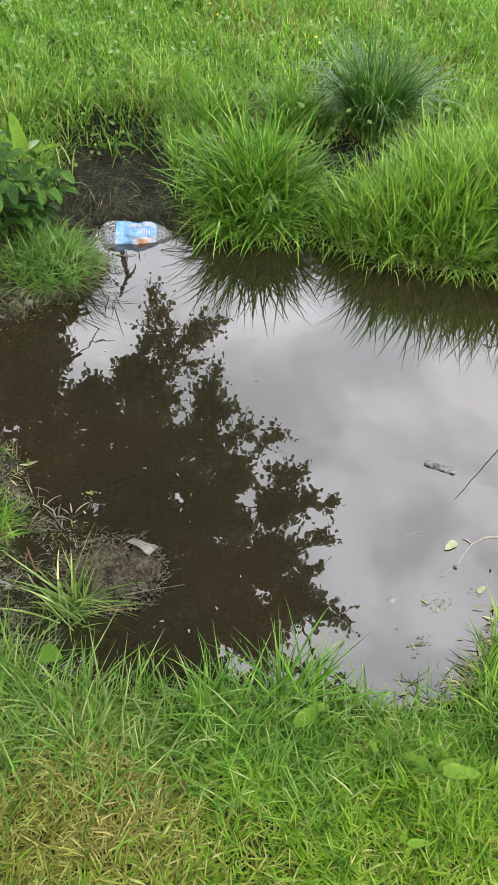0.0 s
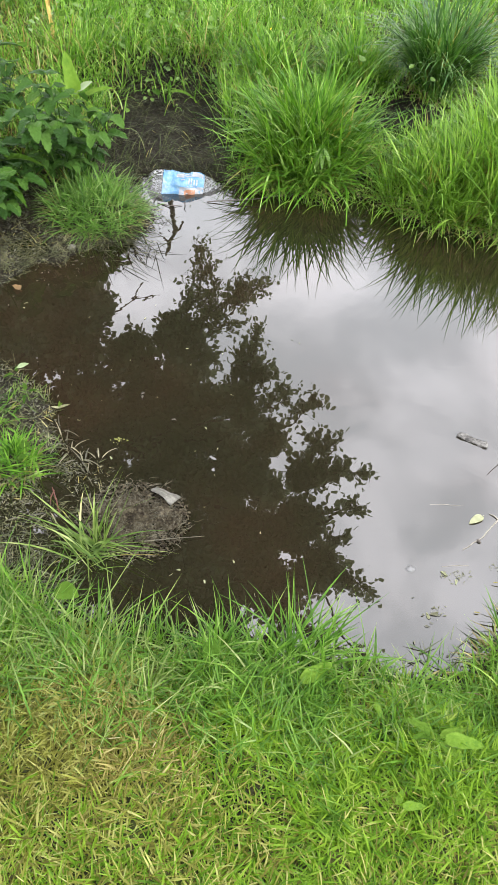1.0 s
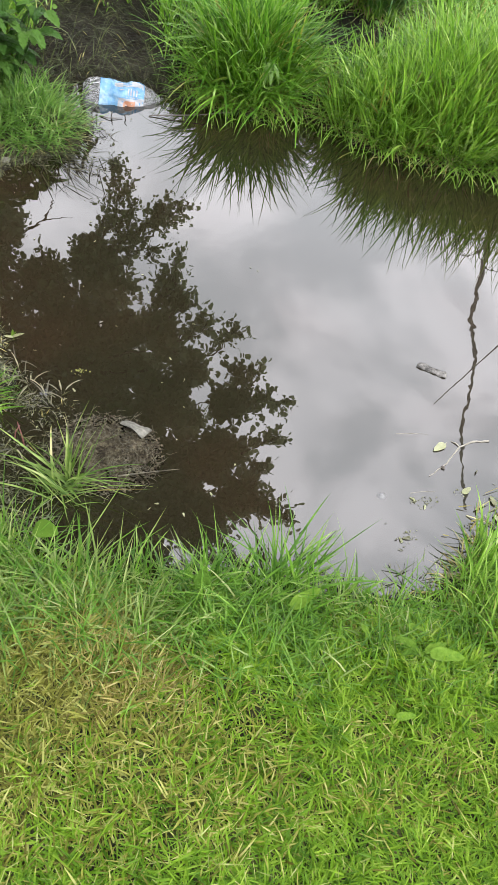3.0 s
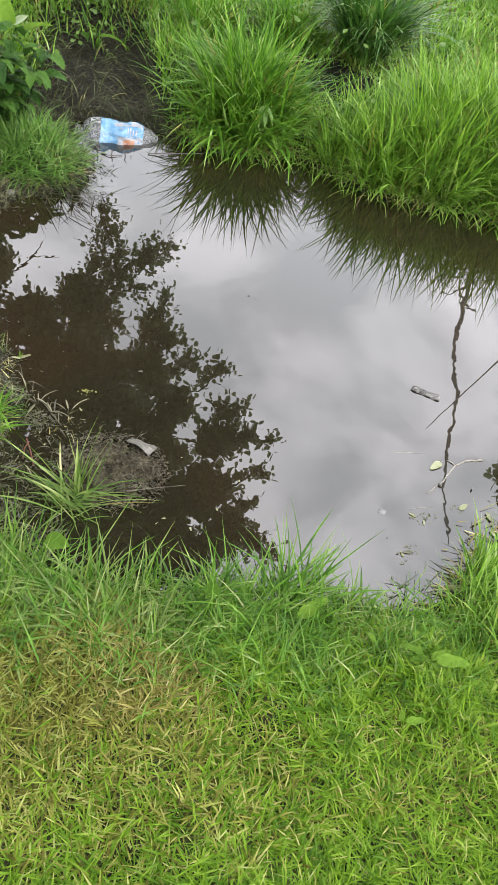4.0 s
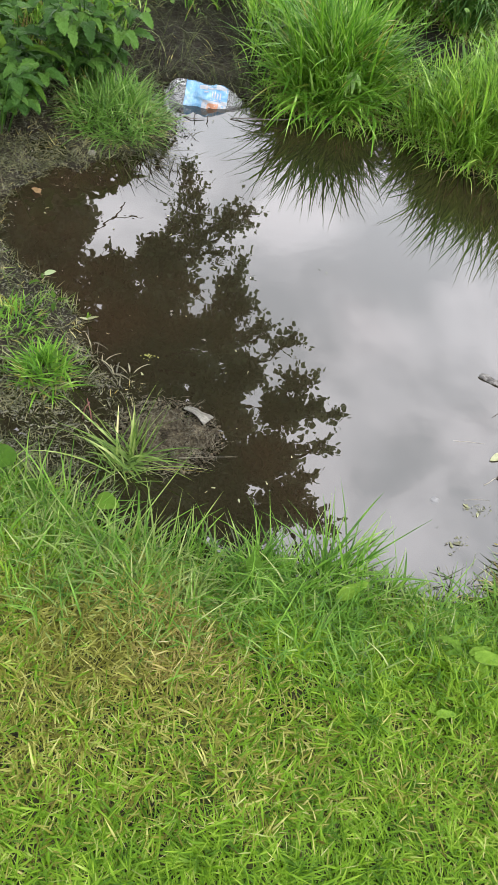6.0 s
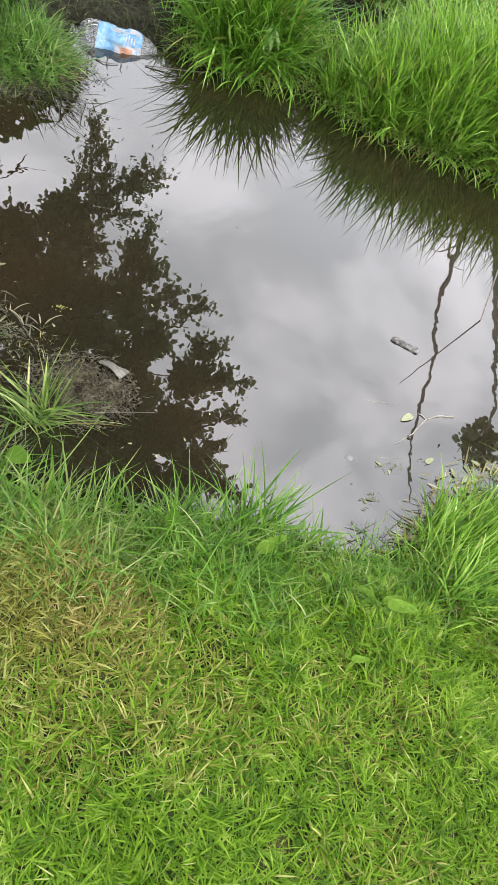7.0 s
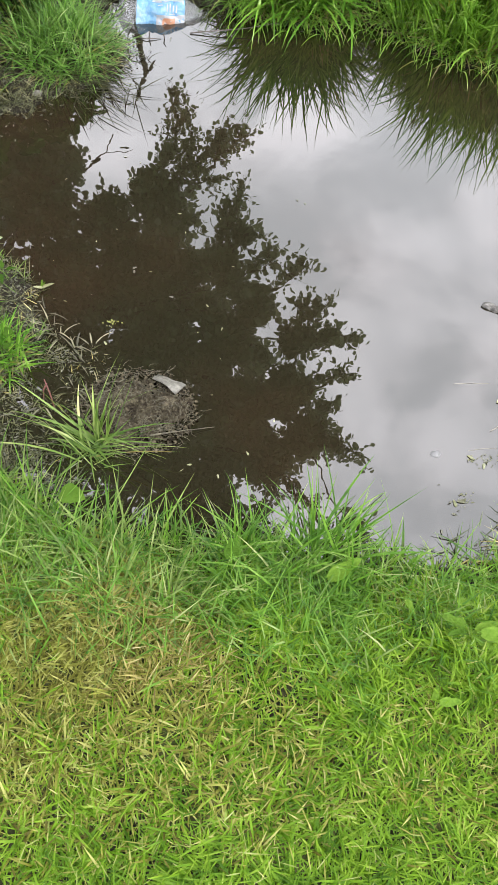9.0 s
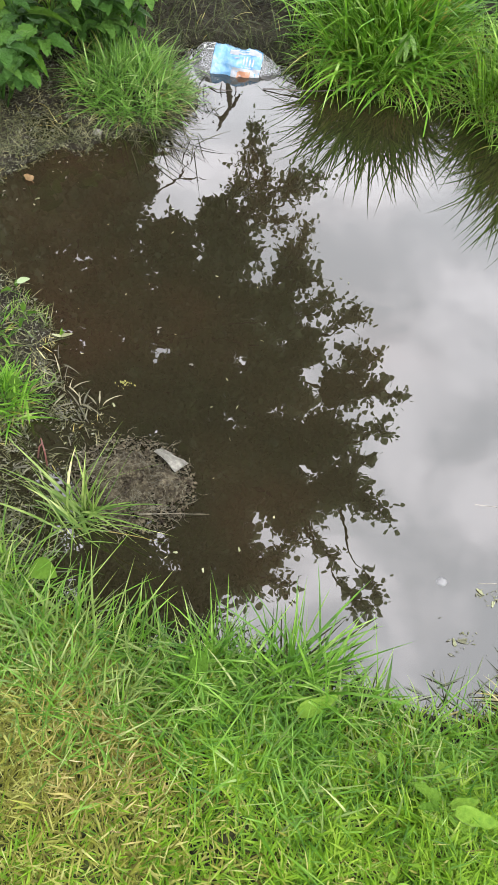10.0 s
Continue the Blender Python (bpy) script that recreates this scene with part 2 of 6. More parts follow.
M_driftwood = surface("driftwood", [(0.40, (0.03, 0.028, 0.025)), (0.5, (0.095, 0.09, 0.082)), (0.66, (0.19, 0.182, 0.168))], 95.0, 0.8, 1.0, 160.0)
M_rust = surface("rusty_leaf", [(0.3, (0.06, 0.034, 0.012)), (0.55, (0.14, 0.085, 0.03)), (0.8, (0.24, 0.165, 0.08))], 60.0, 0.55, 0.4, 150.0, 0.15)
M_petal = surface("yellow_petal", [(0.2, (0.70, 0.50, 0.02)), (0.8, (0.85, 0.66, 0.04))], 20.0, 0.35, 0.1, 60.0, 0.2)

M_islet = grass_material("islet_grass", [(0.0, (0.030, 0.065, 0.010)), (0.5, (0.085, 0.142, 0.026)), (0.85, (0.17, 0.225, 0.065)), (1.0, (0.26, 0.30, 0.12))], STRAW, -0.02, 8.0, 0.3)
M_dull_litter = grass_material("rotting_stalks", [(0.0, (0.014, 0.016, 0.008)), (0.5, (0.03, 0.031, 0.016)), (0.85, (0.062, 0.06, 0.036)), (1.0, (0.11, 0.115, 0.066))], STRAW, -0.14, 8.0, 0.15, gloss=0.04)
M_litter = grass_material("withered_stalks", [(0.0, (0.026, 0.030, 0.012)), (0.5, (0.058, 0.062, 0.028)), (0.85, (0.115, 0.113, 0.06)), (1.0, (0.21, 0.20, 0.125))], STRAW, -0.05, 8.0, 0.2)
M_dark_crumb = surface("rotten_crumbs", [(0.35, (0.010, 0.010, 0.007)), (0.5, (0.026, 0.026, 0.017)), (0.68, (0.085, 0.085, 0.056))], 240.0, 0.7, 0.3, 200.0, specular=0.1)
M_moss = grass_material("sparse_bank_grass", [(0.0, (0.03, 0.062, 0.010)), (0.5, (0.075, 0.128, 0.024)), (1.0, (0.165, 0.22, 0.07))], STRAW, 0.02, 8.0, 0.25)
M_hollow = grass_material("dull_weed", [(0.0, (0.02, 0.028, 0.008)), (0.5, (0.042, 0.055, 0.017)), (0.9, (0.085, 0.10, 0.035)), (1.0, (0.15, 0.16, 0.075))], STRAW, -0.05, 8.0, 0.2)
M_drowned = grass_material("drowned_grass", [(0.0, (0.035, 0.042, 0.022)), (0.5, (0.085, 0.105, 0.058)), (1.0, (0.20, 0.225, 0.15))], STRAW, 0.0, 8.0, 0.25)
M_islet_mud = surface("grey_mud", [(0.35, (0.020, 0.014, 0.009)), (0.5, (0.056, 0.047, 0.030)), (0.68, (0.142, 0.122, 0.080))], 90.0, 0.85, 1.0, 260.0, specular=0.12)
M_pale_root = surface("dead_root", [(0.3, (0.028, 0.025, 0.015)), (0.7, (0.155, 0.14, 0.095))], 60.0, 0.8, 0.4, 200.0)
M_red = surface("red_stem", [(0.2, (0.07, 0.018, 0.016)), (0.8, (0.13, 0.04, 0.032))], 60.0, 0.5, 0.3, 200.0)
M_scrap = surface("dirty_white", [(0.3, (0.035, 0.032, 0.024)), (0.5, (0.085, 0.08, 0.064)), (0.75, (0.18, 0.17, 0.145))], 70.0, 0.5, 0.4, 200.0)
M_fleck = surface("pale_fleck", [(0.3, (0.10, 0.10, 0.10)), (0.7, (0.15, 0.15, 0.15))], 90.0, 0.6, 0.2, 200.0)
M_yellow_weed = surface("yellow_weed", [(0.2, (0.07, 0.085, 0.012)), (0.8, (0.17, 0.175, 0.03))], 60.0, 0.5, 0.2, 200.0)
M_crumb = surface("plant_crumbs", [(0.35, (0.03, 0.03, 0.018)), (0.5, (0.07, 0.07, 0.046)), (0.68, (0.18, 0.18, 0.135))], 240.0, 0.6, 0.3, 200.0)
M_herb = surface("herb_leaf", [(0.25, (0.05, 0.115, 0.012)), (0.55, (0.10, 0.19, 0.022)), (0.8, (0.19, 0.28, 0.06))], 14.0, 0.4, 0.2, 80.0, 0.3)
M_ochre = surface("ochre_stalk", [(0.2, (0.38, 0.24, 0.05)), (0.8, (0.62, 0.44, 0.13))], 25.0, 0.7, 0.5, 90.0)
M_blue = surface("blue_label", [(0.3, (0.055, 0.155, 0.30)), (0.50, (0.085, 0.205, 0.335)), (0.62, (0.15, 0.26, 0.365)), (0.76, (0.27, 0.33, 0.38))], 22.0, 0.22, 0.5, 60.0)
M_white = surface("white_print_sheen", [(0.3, (0.19, 0.20, 0.215)), (0.7, (0.27, 0.28, 0.29))], 60.0, 0.35, 0.3, 90.0)
M_scuff_glint = surface("scuff_and_highlight", [(0.35, (0.16, 0.165, 0.17)), (0.65, (0.42, 0.43, 0.43))], 150.0, 0.4, 0.4, 200.0)
M_orange = surface("orange_print", [(0.3, (0.27, 0.10, 0.045)), (0.7, (0.32, 0.17, 0.10))], 60.0, 0.35, 0.2, 90.0)
# clear, scuffed plastic
M_plastic, pn, pl = material("clear_plastic")
p_out, p_bsdf, p_clear, p_mix = pn.new("ShaderNodeOutputMaterial"), pn.new("ShaderNodeBsdfPrincipled"), pn.new("ShaderNodeBsdfTransparent"), pn.new("ShaderNodeMixShader")
p_bsdf.inputs["Base Color"].default_value = (0.20, 0.205, 0.205, 1)
p_bsdf.inputs["Roughness"].default_value = 0.28
p_co, p_noise, p_bump = pn.new("ShaderNodeTexCoord"), pn.new("ShaderNodeTexNoise"), pn.new("ShaderNodeBump")
p_noise.inputs["Scale"].default_value, p_noise.inputs["Detail"].default_value = 22.0, 2.0
p_bump.inputs["Strength"].default_value, p_bump.inputs["Distance"].default_value = 0.2, 0.01
pl.new(p_co.outputs["Object"], p_noise.inputs["Vector"])
pl.new(p_noise.outputs["Fac"], p_bump.inputs["Height"])
pl.new(p_bump.outputs["Normal"], p_bsdf.inputs["Normal"])
p_mix.inputs[0].default_value = 0.5
pl.new(p_clear.outputs[0], p_mix.inputs[1])
pl.new(p_bsdf.outputs[0], p_mix.inputs[2])
pl.new(p_mix.outputs[0], p_out.inputs["Surface"])

# soil and thatch under the grass, bare mud close to the water, dark silt below it
M_ground, gn, gl = material("soil")
g_out = gn.new("ShaderNodeOutputMaterial")
g_bsdf = gn.new("ShaderNodeBsdfPrincipled")
g_co = gn.new("ShaderNodeTexCoord")
g_big = gn.new("ShaderNodeTexNoise")
g_big.inputs["Scale"].default_value, g_big.inputs["Detail"].default_value, g_big.inputs["Roughness"].default_value = 14.0, 8.0, 0.7
gl.new(g_co.outputs["Object"], g_big.inputs["Vector"])
g_turf = ramp(gn, [(0.25, (0.018, 0.026, 0.006)), (0.5, (0.04, 0.052, 0.012)), (0.75, (0.085, 0.08, 0.028))])
g_silt = ramp(gn, [(0.3, (0.006, 0.005, 0.0035)), (0.5, (0.016, 0.0135, 0.0095)), (0.72, (0.045, 0.039, 0.029))])
gl.new(g_big.outputs["Fac"], g_turf.inputs["Fac"])
gl.new(g_big.outputs["Fac"], g_silt.inputs["Fac"])
g_sep = gn.new("ShaderNodeSeparateXYZ")
gl.new(g_co.outputs["Object"], g_sep.inputs[0])
g_wob = gn.new("ShaderNodeMath")
g_wob.operation = "MULTIPLY_ADD"
g_wob.inputs[1].default_value = 0.07
gl.new(g_big.outputs["Fac"], g_wob.inputs[0])
gl.new(g_sep.outputs["Z"], g_wob.inputs[2])
g_wet = gn.new("ShaderNodeMapRange")
g_wet.interpolation_type = "SMOOTHSTEP"
g_wet.inputs["From Min"].default_value, g_wet.inputs["From Max"].default_value = 0.07, 0.12
gl.new(g_wob.outputs[0], g_wet.inputs["Value"])
g_mix = gn.new("ShaderNodeMixRGB")
g_land = gn.new("ShaderNodeMath")
g_land.operation = "MAXIMUM"
gl.new(g_wet.outputs[0], g_land.inputs[0])
gl.new(g_land.outputs[0], g_mix.inputs[0])
gl.new(g_silt.outputs["Color"], g_mix.inputs[1])
# a bare dark hollow behind the water, and plain green turf farther out
g_from = gn.new("ShaderNodeVectorMath")
g_from.operation = "DISTANCE"
g_from.inputs[1].default_value = (-0.57, 2.60, 0.08)
gl.new(g_co.outputs["Object"], g_from.inputs[0])
g_hollow = gn.new("ShaderNodeMapRange")
g_hollow.interpolation_type = "SMOOTHSTEP"
g_hollow.inputs["From Min"].default_value, g_hollow.inputs["From Max"].default_value = 0.40, 0.62
# gap behind the tussocks: its shade is painted with the mud's dark colour
g_shaded_gap = gn.new("ShaderNodeVectorMath")
g_shaded_gap.operation = "DISTANCE"
g_shaded_gap.inputs[1].default_value = (0.30, 2.72, 0.12)
gl.new(g_co.outputs["Object"], g_shaded_gap.inputs[0])
g_more = gn.new("ShaderNodeMath")
g_more.inputs[1].default_value = 0.18
gl.new(g_shaded_gap.outputs["Value"], g_more.inputs[0])
g_least = gn.new("ShaderNodeMath")
g_least.operation = "MINIMUM"
gl.new(g_from.outputs["Value"], g_least.inputs[0])
gl.new(g_more.outputs[0], g_least.inputs[1])
gl.new(g_least.outputs[0], g_hollow.inputs["Value"])
g_mud_shade = ramp(gn, [(0.3, (0.006, 0.0056, 0.0042)), (0.5, (0.0115, 0.0104, 0.0076)), (0.72, (0.026, 0.0235, 0.017))])
gl.new(g_big.outputs["Fac"], g_mud_shade.inputs["Fac"])
g_bare = gn.new("ShaderNodeMixRGB")
gl.new(g_hollow.outputs[0], g_bare.inputs[0])
gl.new(g_mud_shade.outputs["Color"], g_bare.inputs[1])
g_way = gn.new("ShaderNodeVectorMath")
g_way.operation = "DISTANCE"
g_way.inputs[1].default_value = (0.2, 1.6, 0.0)
gl.new(g_co.outputs["Object"], g_way.inputs[0])
g_out_there = gn.new("ShaderNodeMapRange")
g_out_there.interpolation_type = "SMOOTHSTEP"
g_out_there.inputs["From Min"].default_value, g_out_there.inputs["From Max"].default_value = 1.95, 3.0
gl.new(g_way.outputs["Value"], g_out_there.inputs["Value"])
gl.new(g_out_there.outputs[0], g_land.inputs[1])
g_patch = gn.new("ShaderNodeTexNoise")
g_patch.inputs["Scale"].default_value, g_patch.inputs["Detail"].default_value = 1.3, 9.0
gl.new(g_co.outputs["Object"], g_patch.inputs["Vector"])
g_sward = ramp(gn, [(0.3, (0.035, 0.075, 0.012)), (0.5, (0.065, 0.115, 0.02)), (0.7, (0.11, 0.14, 0.035))])
gl.new(g_patch.outputs["Fac"], g_sward.inputs["Fac"])
g_green = gn.new("ShaderNodeMixRGB")
gl.new(g_out_there.outputs[0], g_green.inputs[0])
gl.new(g_turf.outputs["Color"], g_green.inputs[1])
gl.new(g_sward.outputs["Color"], g_green.inputs[2])
gl.new(g_green.outputs["Color"], g_bare.inputs[2])
gl.new(g_bare.outputs["Color"], g_mix.inputs[2])
gl.new(g_mix.outputs["Color"], g_bsdf.inputs["Base Color"])
g_rough = gn.new("ShaderNodeMapRange")
g_bsdf.inputs["Specular IOR Level"].default_value = 0.06
g_rough.inputs["To Min"].default_value, g_rough.inputs["To Max"].default_value = 0.6, 0.95
gl.new(g_wet.outputs[0], g_rough.inputs["Value"])
gl.new(g_rough.outputs[0], g_bsdf.inputs["Roughness"])
g_fine = gn.new("ShaderNodeTexNoise")
g_fine.inputs["Scale"].default_value, g_fine.inputs["Detail"].default_value = 70.0, 6.0
gl.new(g_co.outputs["Object"], g_fine.inputs["Vector"])
g_bump = gn.new("ShaderNodeBump")
g_bump.inputs["Strength"].default_value, g_bump.inputs["Distance"].default_value = 0.9, 0.02
gl.new(g_fine.outputs["Fac"], g_bump.inputs["Height"])
gl.new(g_bump.outputs["Normal"], g_bsdf.inputs["Normal"])
gl.new(g_bsdf.outputs[0], g_out.inputs["Surface"])

# peaty water: brown and nearly opaque, with a still, glossy face
M_water, an, al = material("peaty_water")
a_out = an.new("ShaderNodeOutputMaterial")
a_bsdf = an.new("ShaderNodeBsdfPrincipled")
a_co = an.new("ShaderNodeTexCoord")
a_noise = an.new("ShaderNodeTexNoise")
a_noise.inputs["Scale"].default_value, a_noise.inputs["Detail"].default_value = 2.2, 4.0
al.new(a_co.outputs["Object"], a_noise.inputs["Vector"])
a_ramp = ramp(an, [(0.3, (0.0088, 0.0082, 0.0044)), (0.5, (0.0116, 0.0096, 0.0052)), (0.72, (0.0176, 0.0112, 0.0062))])
al.new(a_noise.outputs["Fac"], a_ramp.inputs["Fac"])
al.new(a_ramp.outputs["Color"], a_bsdf.inputs["Base Color"])
a_bsdf.inputs["Roughness"].default_value = 0.0
a_bsdf.inputs["IOR"].default_value = 1.89
a_rip = an.new("ShaderNodeTexNoise")
a_rip.inputs["Scale"].default_value, a_rip.inputs["Detail"].default_value = 9.0, 3.0
al.new(a_co.outputs["Object"], a_rip.inputs["Vector"])
a_bump = an.new("ShaderNodeBump")
a_bump.inputs["Strength"].default_value, a_bump.inputs["Distance"].default_value = 0.055, 0.006
al.new(a_rip.outputs["Fac"], a_bump.inputs["Height"])
al.new(a_bump.outputs["Normal"], a_bsdf.inputs["Normal"])
al.new(a_bsdf.outputs[0], a_out.inputs["Surface"])

# ---- builders ----


def mesh_of(name, verts, faces, mat, smooth=False):
    me = bpy.data.meshes.new(name)
    me.from_pydata([tuple(v) for v in verts], [], [tuple(f) for f in faces])
    me.materials.append(mat)
    if smooth:
        me.polygons.foreach_set("use_smooth", [True] * len(me.polygons))
    me.update()
    return me


def thing(name, me, label="", category="", group="", kind="", m=None):
    ob = new(name, me)
    if m is not None:
        ob.matrix_world = m
    return tagged(ob, label, category, group, kind)


def piece(name, me, parent, label="", m=None, kind=""):
    ob = new(name, me)
    ob.parent = parent
    if m is not None:
        ob.matrix_basis = m
    return tagged(ob, label, kind=kind)


def blade_mesh(name, base, az, length, width, lean, curl, mat, segs=3, twist=None, taper=1.7):
    """Many tapering, arching blades. base (n, 3); az: the way each leans; lean and curl: degrees from upright at the foot, and more of it towards the tip."""
    n = len(base)
    th0, k = np.radians(lean), np.radians(curl)
    out = np.stack([np.cos(az), np.sin(az), np.zeros(n)], 1)
    tw = np.zeros(n) if twist is None else twist
    side = np.stack([-np.sin(az + tw), np.cos(az + tw), np.zeros(n)], 1)
    pts, p = [], np.array(base, float)
    rows = []
    for s in range(segs + 1):
        u = s / segs
        wid = width * (1.0 - u ** taper) * (0.75 + 0.5 * min(1.0, u * 3)) * 0.5
        if s < segs:
            rows.append(p - side * wid[:, None])
            rows.append(p + side * wid[:, None])
        else:
            rows.append(p.copy())
        th = th0 + k * (u + 0.5 / segs)
        step = (length / segs)[:, None]
        p = p + step * (out * np.sin(th)[:, None] + np.array([0, 0, 1.0]) * np.cos(th)[:, None])
    verts = np.stack(rows, 1)
    m = verts.shape[1]
    verts = verts.reshape(-1, 3)
    first = (np.arange(n) * m)[:, None]
    quads = []
    for s in range(segs - 1):
        quads.append(first + np.array([[2 * s, 2 * s + 1, 2 * s + 3, 2 * s + 2]]))
    tri = first + np.array([[2 * segs - 2, 2 * segs - 1, 2 * segs]])
    quads = np.concatenate(quads, 0)
    me = bpy.data.meshes.new(name)
    me.vertices.add(len(verts))
    me.vertices.foreach_set("co", verts.ravel())
    nl = quads.size + tri.size
    me.loops.add(nl)
    me.loops.foreach_set("vertex_index", np.concatenate([quads.ravel(), tri.ravel()]).astype(np.int32))
    me.polygons.add(len(quads) + len(tri))
    starts = np.concatenate([np.arange(len(quads)) * 4, quads.size + np.arange(len(tri)) * 3])
    me.polygons.foreach_set("loop_start", starts.astype(np.int32))
    me.update(calc_edges=True)
    me.validate()
    me.polygons.foreach_set("use_smooth", [True] * len(me.polygons))
    me.materials.append(mat)
    return me


rng = np.random.default_rng(7)

# ---- the pond's outline and the ground ----
POND = [(-0.34, 0.545), (-0.20, 0.545), (-0.12, 0.54), (-0.03, 0.55), (0.083, 0.54), (0.19, 0.548), (0.284, 0.55), (0.41, 0.58), (0.53, 0.645), (0.67, 0.735), (0.85, 0.84), (1.2, 0.98), (1.6, 1.25),
        (1.75, 1.7), (1.4, 2.01), (1.1, 2.06), (0.8, 2.085), (0.65, 2.105), (0.46, 2.11), (0.30, 2.20), (0.163, 2.30), (0.02, 2.21), (-0.12, 2.26), (-0.20, 2.28), (-0.33, 2.29), (-0.47, 2.30), (-0.60, 2.27), (-0.645, 2.18), (-0.60, 2.10),
        (-0.50, 1.99), (-0.56, 1.85), (-0.68, 1.757), (-0.76, 1.675), (-0.87, 1.525), (-0.82, 1.34), (-0.74, 1.235), (-0.62, 1.165), (-0.545, 1.10), (-0.53, 1.03), (-0.49, 0.965), (-0.52, 0.90), (-0.60, 0.86),
        (-0.66, 0.79), (-0.60, 0.71), (-0.47, 0.655), (-0.39, 0.61)]
PA = np.array(POND)
PB = np.roll(PA, -1, 0)


def shore(x, y):
    """Distance to the water's edge, negative over the water. Arrays."""
    x, y = x + 0.013 * np.sin(21 * y + 3 * np.sin(9 * x)) + 0.006 * np.sin(53 * y + 31 * x), y + 0.010 * np.sin(24 * x + 2 * np.sin(11 * y)) + 0.006 * np.sin(61 * x - 37 * y)
    p = np.stack([x, y], -1)[..., None, :]
    d = PB - PA
    t = np.clip(((p - PA) * d).sum(-1) / (d * d).sum(-1), 0, 1)
    dist = np.linalg.norm(p - (PA + t[..., None] * d), axis=-1).min(-1)
    yy, xx = y[..., None], x[..., None]
    cross = ((PA[:, 1] > yy) != (PB[:, 1] > yy)) & (xx < (PB[:, 0] - PA[:, 0]) * (yy - PA[:, 1]) / (PB[:, 1] - PA[:, 1]) + PA[:, 0])
    return np.where(cross.sum(-1) % 2 == 1, -dist, dist)


def smooth(a, b, v):
    t = np.clip((v - a) / (b - a), 0, 1)
    return t * t * (3 - 2 * t)


def height(x, y):
    """The ground's height: a lawn a hand's width above the water, a bank that rises behind it."""
    x, y = np.asarray(x, float), np.asarray(y, float)
    d = shore(x, y)
    bumps = 0.012 * np.sin(x * 9.1 + 1.7 * np.sin(y * 5.3)) * np.cos(y * 8.3 + x * 2.1) + 0.006 * np.sin(x * 23 + y * 17)
    bumps = bumps * smooth(3.2, 1.6, d)
    near = 0.003 + 0.058 * smooth(0.0, 0.18, d)
    mud = smooth(-0.25, -0.40, x) * smooth(-1.0, -0.85, x) * smooth(3.1, 2.75, y)
    far = 0.012 + (0.09 - 0.05 * mud) * smooth(0.0, 0.35, d) + 0.10 * smooth(0.3, 1.5, d) + 0.02 * np.maximum(0, d - 1.5) * smooth(12, 3, d)
    left = smooth(-0.45, -0.75, x)
    back = smooth(1.3, 2.1, y)
    land = near + (far - near) * np.maximum(back, 0.0)
    wet = smooth(-0.15, -0.30, x) * smooth(0.58, 0.68, y) * smooth(2.15, 1.9, y) * smooth(-1.75, -1.3, x)
    land = land * (1 - wet) + (0.004 + 0.022 * smooth(0.02, 0.3, d)) * wet
    bed = -0.16 * smooth(0.0, 0.45, -d) - 0.01
    calm = smooth(0.0, 0.1, np.abs(d))
    return np.where(d > 0, land + bumps * calm, bed + 0.5 * bumps * calm)


def ground_axis(lo, hi, fine, reach):
    mid = np.arange(lo, hi + fine / 2, fine)
    step, a, left = fine, hi, []
    while a < reach:
        step *= 1.35
        a += step
        left.append(a)
    right = np.array(left)
    return np.concatenate([(lo - (right - hi))[::-1], mid, right])


gx, gy = ground_axis(-1.5, 1.7, 0.016, 400), ground_axis(-0.7, 3.2, 0.016, 400)
XX, YY = np.meshgrid(gx, gy)
ZZ = height(XX, YY)
nx, ny = len(gx), len(gy)
gv = np.stack([XX, YY, ZZ], -1).reshape(-1, 3)
gi = (np.arange(ny - 1)[:, None] * nx + np.arange(nx - 1)[None, :]).ravel()
gf = np.stack([gi, gi + 1, gi + nx + 1, gi + nx], 1)
thing("ground", mesh_of("ground", gv.tolist(), gf.tolist(), M_ground, True), "damp turf and bare dark mud round a small pond", "ground", kind="structure")

# ---- water ----
wx, wy = np.linspace(-1.05, 1.9, 60), np.linspace(0.45, 2.6, 45)
WX, WY = np.meshgrid(wx, wy)
wv = np.stack([WX, WY, np.zeros_like(WX)], -1).reshape(-1, 3)
wi = (np.arange(44)[:, None] * 60 + np.arange(59)[None, :]).ravel()
thing("pond_water", mesh_of("pond_water", wv.tolist(), np.stack([wi, wi + 1, wi + 61, wi + 60], 1).tolist(), M_water, True),
      "still brown peaty water mirroring tree and clouds", "water", kind="structure")

# ---- grass ----


def sow(n, x0, x1, y0, y1, keep):
    x, y = rng.uniform(x0, x1, n), rng.uniform(y0, y1, n)
    ok = rng.random(n) < keep(x, y, shore(x, y))
    return x[ok], y[ok]


def grass(name, x, y, length, width, lean, curl, mat, label, segs=3, az=None, kind="stuff", taper=1.7):
    n = len(x)
    base = np.stack([x, y, height(x, y) - 0.006], 1)
    a = rng.uniform(0, 2 * np.pi, n) if az is None else az
    return thing(name, blade_mesh(name, base, a, length, width, lean, curl, mat, segs, rng.normal(0, 0.5, n), taper), label, "grass", kind=kind)


# mown lawn: a low mat of lying blades, and taller ones above it; a few bare holes


def bare(x, y):
    near = np.full_like(x, 9.0)
    for hx, hy, r in ((0.180, 0.05, 0.017), (0.188, 0.025, 0.020), (-0.003, 0.126, 0.016), (-0.20, 0.30, 0.012)):
        near = np.minimum(near, np.hypot(x - hx, y - hy) / r)
    return near > 1 + 0.3 * np.sin(40 * (x + y))


